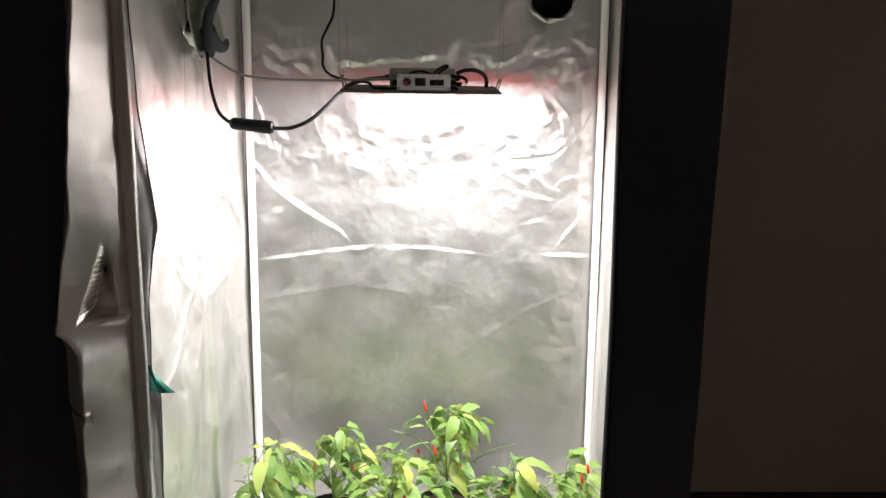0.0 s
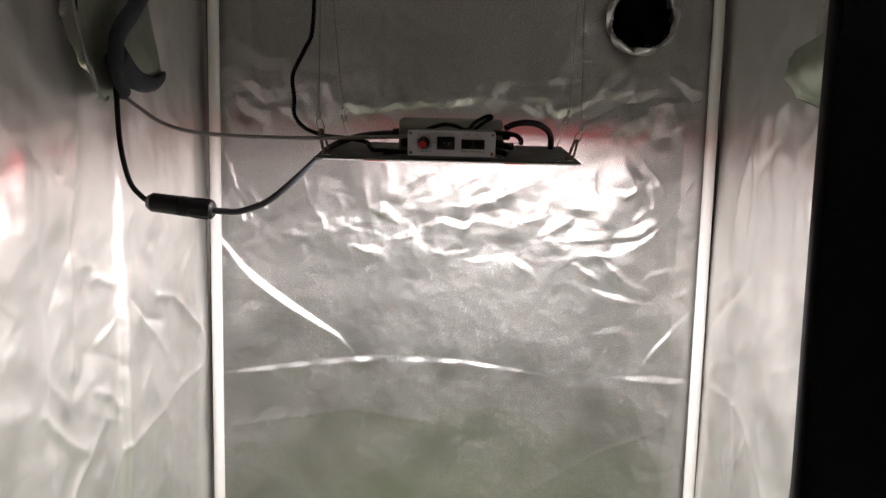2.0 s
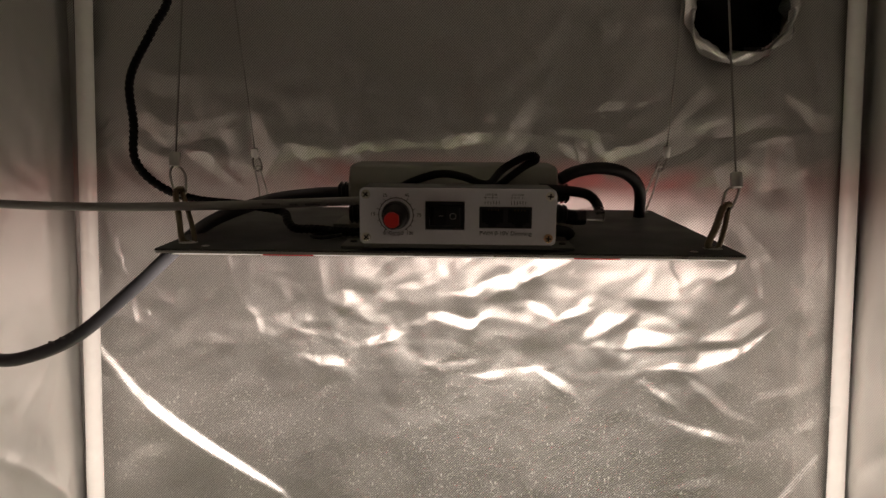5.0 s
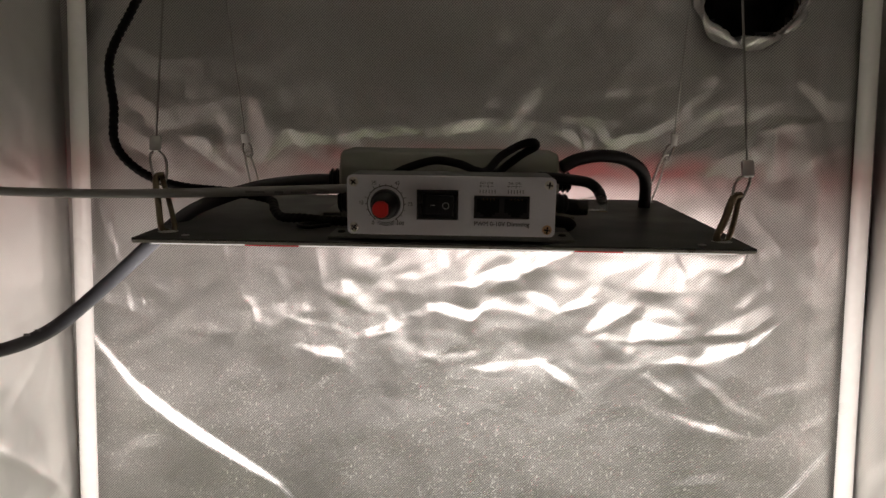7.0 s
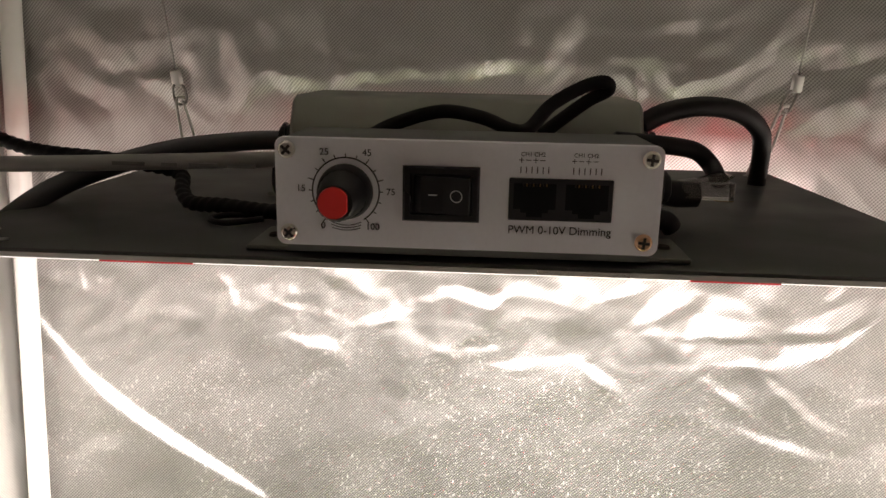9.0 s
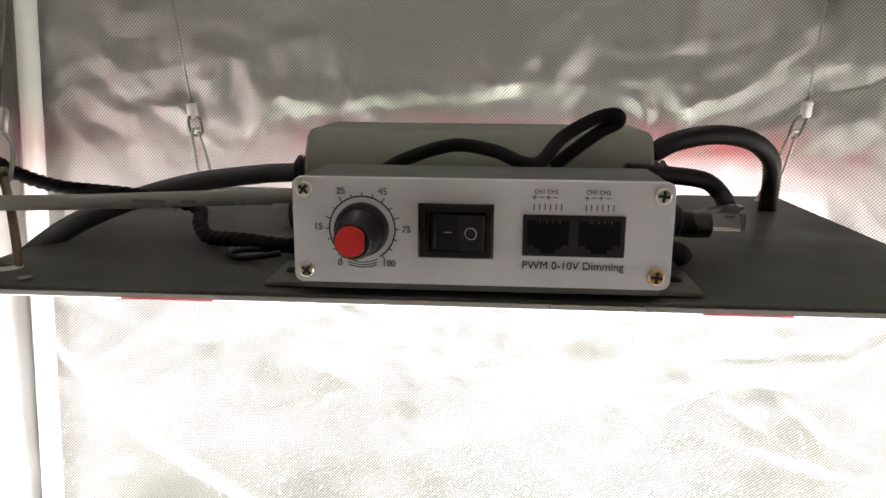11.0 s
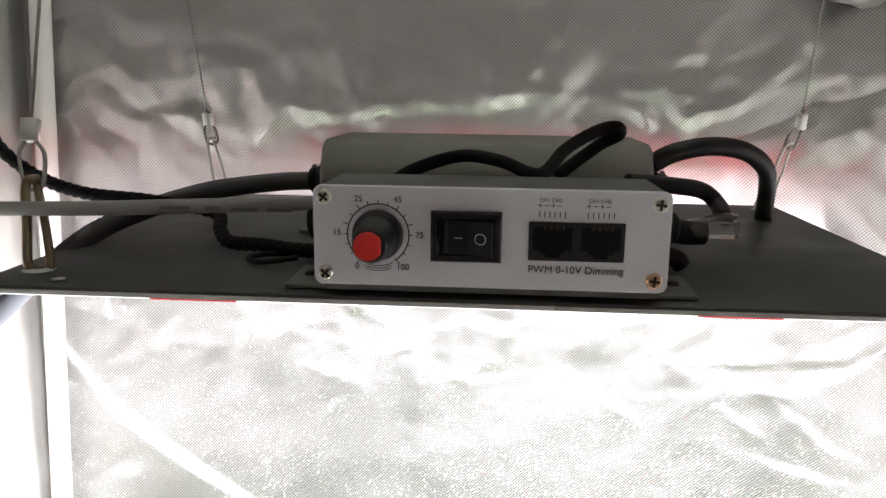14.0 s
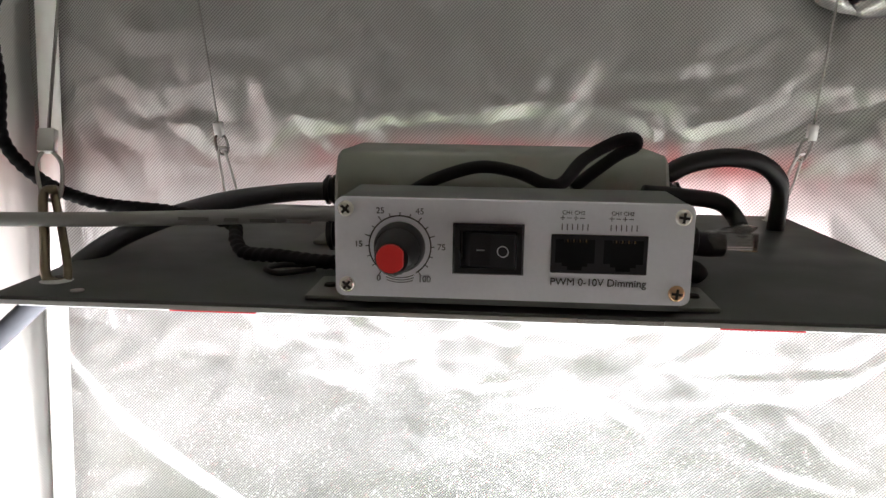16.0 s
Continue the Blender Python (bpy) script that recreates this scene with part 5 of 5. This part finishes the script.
def dimmer_lead():
    """A loop over the driver, and a lead on the far side that ends in a clear network plug."""
    ob = sweep("dimmer_loop", [(-0.030, 1.448, 1.234), (-0.020, 1.452, 1.2400), (-0.003, 1.455, 1.2452), (0.012, 1.452, 1.2435), (0.0225, 1.446, 1.2395), (0.029, 1.45, 1.2400),
                               (0.037, 1.458, 1.2485), (0.049, 1.463, 1.2555), (0.0565, 1.464, 1.2572), (0.058, 1.466, 1.2545), (0.051, 1.467, 1.2505), (0.041, 1.466, 1.2430), (0.034, 1.464, 1.2375)],
               0.0025, ROPE_BLACK, None, "", 12, 12)
    tagged(ob, "black cord looped over the top of the driver", "cord")
    c = empty("plug_lead", (0.09, 1.45, BZ))
    sweep("lead", [(0.060, 1.455, 1.2365), (0.075, 1.459, 1.2355), (0.090, 1.464, 1.2335), (0.0965, 1.464, 1.2285), (0.097, 1.455, 1.2235)], 0.0033, RUBBER, c, "", 12, 10)
    sweep("lower_lead", [(0.058, 1.436, 1.222), (0.07, 1.437, 1.221), (0.079, 1.439, 1.2195), (0.086, 1.44, 1.2195)], 0.0045, RUBBER, c, "", 12, 8)
    sweep("short_lead", [(0.058, 1.43, 1.213), (0.068, 1.431, 1.212), (0.0745, 1.432, 1.211), (0.077, 1.433, 1.2085)], 0.0034, RUBBER, c, "", 12, 8)
    bm = box(0.080, 0.0975, 1.435, 1.4445, 1.2180, 1.2240, 0.0006)
    plug = part("network_plug", bm, CLEAR, c, "clear plastic network plug")
    bm = bmesh.new()
    a = [(0.081, 1.2240), (0.094, 1.2268), (0.0975, 1.2262), (0.0950, 1.2240)]
    for yy in (1.437, 1.443):
        bm.faces.new([bm.verts.new((x, yy, z)) for x, z in a])
    bm.verts.ensure_lookup_table()
    for i in range(4):
        j = (i + 1) % 4
        bm.faces.new((bm.verts[i], bm.verts[j], bm.verts[4 + j], bm.verts[4 + i]))
    part("latch", bm, CLEAR, plug)
    for k in range(6):
        part("contact", box(0.0920, 0.0974, 1.4362 + k * 0.0014, 1.4366 + k * 0.0014, 1.2175, 1.2179), GOLD, plug)
    tagged(c, "black lead ending in a clear plastic network plug", "plug lead")
    for x, s, r in ((FX0, -1, 0.0078), (FX1, 1, 0.0058)):
        g = part("strain_relief", rod((x - s * 0.002, 1.425, 1.2225), (s, 0, 0), r, r * 0.78, 0.013, 18, bevel=0.0008), BLACK_PLASTIC, None, "", True)
        for k in range(3):
            part("rib", rod((x + s * (0.0025 + 0.003 * k), 1.425, 1.2225), (s, 0, 0), r * (1.02 - 0.05 * k), r * (1.02 - 0.05 * k), 0.0013, 18), BLACK_PLASTIC, g)
        tagged(g, "black ribbed cable gland on the dimmer box side", "cable gland", "glands on the dimmer box")


dimmer_lead()


# ---- chilli plants ----
def leaf_meshes():
    out = []
    for k, (length, wide, droop) in enumerate(((0.072, 0.026, 0.8), (0.06, 0.023, 1.2), (0.085, 0.030, 1.0), (0.046, 0.016, 0.5), (0.078, 0.033, 1.4))):
        verts, faces = [], []
        n = 7
        for i in range(n + 1):
            t = i / n
            half = wide / 2 * (math.sin(math.pi * t ** 0.75) ** 0.85) * (1 - 0.25 * t) + (0.0006 if i < n else 0)
            a = droop * t
            px, pz = length * math.sin(a + 1e-6) / (droop + 1e-6) if droop else length * t, -length * (1 - math.cos(a)) / droop
            cup = 0.22 * half
            half *= 1 + 0.08 * math.sin(i * 2.6 + k * 1.3)
            verts += [(px, -half, pz + cup + 0.0012 * math.sin(i * 2.0 + k)), (px, 0, pz), (px, half, pz + cup + 0.0012 * math.cos(i * 2.4 + k))]
        for i in range(n):
            for j in range(2):
                a = i * 3 + j
                faces.append((a, a + 3, a + 4, a + 1))
        me = bpy.data.meshes.new("leaf")
        me.from_pydata(verts, [], faces)
        me.materials.append(LEAF)
        me.polygons.foreach_set("use_smooth", [True] * len(me.polygons))
        out.append(me)
    return out


LEAVES = leaf_meshes()


def chilli_mesh(name, mat):
    bm = bmesh.new()
    prev = None
    for i in range(8):
        t = i / 7
        r = 0.0046 * math.sin(math.pi * (0.12 + 0.86 * t)) ** 0.6 * (1 - 0.55 * t)
        ring = [bm.verts.new((r * math.cos(a) + 0.004 * t * t, r * math.sin(a), -0.028 * t)) for a in [2 * math.pi * k / 8 for k in range(8)]]
        if prev:
            for k in range(8):
                bm.faces.new((prev[k], prev[(k + 1) % 8], ring[(k + 1) % 8], ring[k]))
        prev = ring
    bm.faces.new(prev)
    me = bpy.data.meshes.new(name)
    bm.to_mesh(me)
    bm.free()
    me.materials.append(mat)
    me.polygons.foreach_set("use_smooth", [True] * len(me.polygons))
    return me


FRUIT = chilli_mesh("chilli", CHILLI), chilli_mesh("chilli", CHILLI_ORANGE)


def chilli_plant(x, y, top, spread, leaves, seed, fruits, label):
    rng = random.Random(seed)
    pl = empty("chilli_plant", (x, y, 0.012))
    bm = rod((x, y, 0.012), (0, 0, 1), 0.06, 0.078, 0.13, 28)
    bmesh.ops.delete(bm, geom=[f for f in bm.faces if f.normal.z > 0.9 and len(f.verts) > 4], context="FACES")
    part("pot", bm, POT, pl, "black plastic pot", True)
    part("soil", rod((x, y, 0.10), (0, 0, 1), 0.072, 0.0735, 0.022, 24), SOIL, pl)
    crown = Vector((x, y, top * 0.55))
    sweep("stem", [(x, y, 0.115), (x + 0.006, y, top * 0.35), tuple(crown)], 0.006, STEM, pl, "", 8, 5, 1, 0, 0.004)
    spots = []
    nb = 11
    for k in range(nb):
        a = 2 * math.pi * k / nb + rng.uniform(-0.3, 0.3)
        out = spread * rng.uniform(0.35, 1.0)
        h = top * rng.uniform(0.82, 1.0) - 0.25 * (out / spread) * (top - crown.z)
        if k == 0:
            out, h = spread * 0.12, top
        tip = Vector((x + out * math.cos(a), y + out * math.sin(a) * 0.75, h))
        mid = crown.lerp(tip, 0.5) + Vector((rng.uniform(-0.025, 0.025), rng.uniform(-0.025, 0.025), 0.022))
        line = [tuple(crown), tuple(mid), tuple(tip)]
        sweep("branch", line, 0.0022, STEM, pl, "", 6, 6, 1, 0, 0.0009)
        pts = curve_points(line, 8)
        spots += [(p, a) for p in pts[3:]] + [(tip, a)] * 3
    for k in range(leaves):
        p, a = spots[k % len(spots)] if k < len(spots) else rng.choice(spots)
        yaw = a + rng.uniform(-1.7, 1.7)
        me = rng.choice(LEAVES)
        s = rng.uniform(0.7, 1.3)
        stalk = 0.018 * s
        base = p + Vector((math.cos(yaw) * stalk, math.sin(yaw) * stalk, 0.006 * s))
        ob = new("leaf", me)
        ob.matrix_basis = Matrix.Translation(base) @ Euler((rng.uniform(-0.5, 0.5), rng.uniform(-0.25, 0.75), yaw)).to_matrix().to_4x4() @ Matrix.Diagonal((s, s, s, 1))
        hang(ob, pl)
        if k % 2 == 0:
            sweep("leaf_stalk", [tuple(p), tuple(p.lerp(base, 0.5) + Vector((0, 0, 0.003))), tuple(base)], 0.0008, STEM, pl, "", 5, 3)
    for dx, dy, z, kind, up in fruits:
        ob = new("chilli", FRUIT[kind])
        ob.matrix_basis = pose(x + dx, y + dy, z, up, 20 * kind - 15, 40)
        hang(ob, pl)
        q = ob.matrix_basis.translation
        sweep("fruit_stalk", [tuple(q), (q.x * 0.9 + x * 0.1, q.y, q.z - 0.012), (q.x * 0.7 + x * 0.3, q.y + 0.004, q.z - 0.03)], 0.0011, STEM, pl, "", 5, 4)
    tagged(pl, label, "chilli plant", "chilli plants under the light")


chilli_plant(0.075, 1.70, 0.385, 0.20, 84, 3, [(-0.055, 0.0, 0.395, 0, 165), (-0.075, -0.09, 0.335, 0, 10), (0.02, -0.05, 0.36, 1, 15), (0.03, -0.1, 0.30, 0, 20), (-0.03, -0.11, 0.325, 0, 170)],
             "leafy green chilli plant with a few red fruits")
chilli_plant(-0.22, 1.66, 0.362, 0.17, 74, 8, [(0.03, -0.05, 0.345, 0, 60), (-0.03, -0.09, 0.315, 1, 10), (0.06, -0.08, 0.30, 0, 30)],
             "leafy chilli plant with yellowing leaves and red fruits")
chilli_plant(-0.36, 1.54, 0.37, 0.12, 70, 12, [(0.03, -0.04, 0.31, 1, 10)], "small chilli plant with pale green leaves")
chilli_plant(0.36, 1.60, 0.315, 0.10, 40, 21, [(0.055, -0.05, 0.30, 0, 175), (0.04, -0.06, 0.28, 0, 170)], "small chilli plant with a bright red fruit")
chilli_plant(-0.06, 1.46, 0.365, 0.16, 80, 33, [(0.03, 0.0, 0.29, 0, 20)], "low leafy chilli plant in front of the others")
chilli_plant(0.20, 1.48, 0.36, 0.14, 70, 34, [(0.02, 0.0, 0.30, 0, 20)], "low leafy chilli plant in front of the others")
# three plants out of view, added so the silver cloth reflects more green
chilli_plant(-0.27, 1.30, 0.35, 0.16, 80, 41, [(0.02, 0.0, 0.29, 0, 20)], "unseen leafy chilli plant by the tent door, added for green reflections")
chilli_plant(0.06, 1.27, 0.34, 0.17, 80, 42, [(0.02, 0.0, 0.28, 0, 20)], "unseen leafy chilli plant by the tent door, added for green reflections")
chilli_plant(0.34, 1.33, 0.35, 0.14, 70, 43, [(0.02, 0.0, 0.29, 0, 20)], "unseen leafy chilli plant by the tent front, added for green reflections")
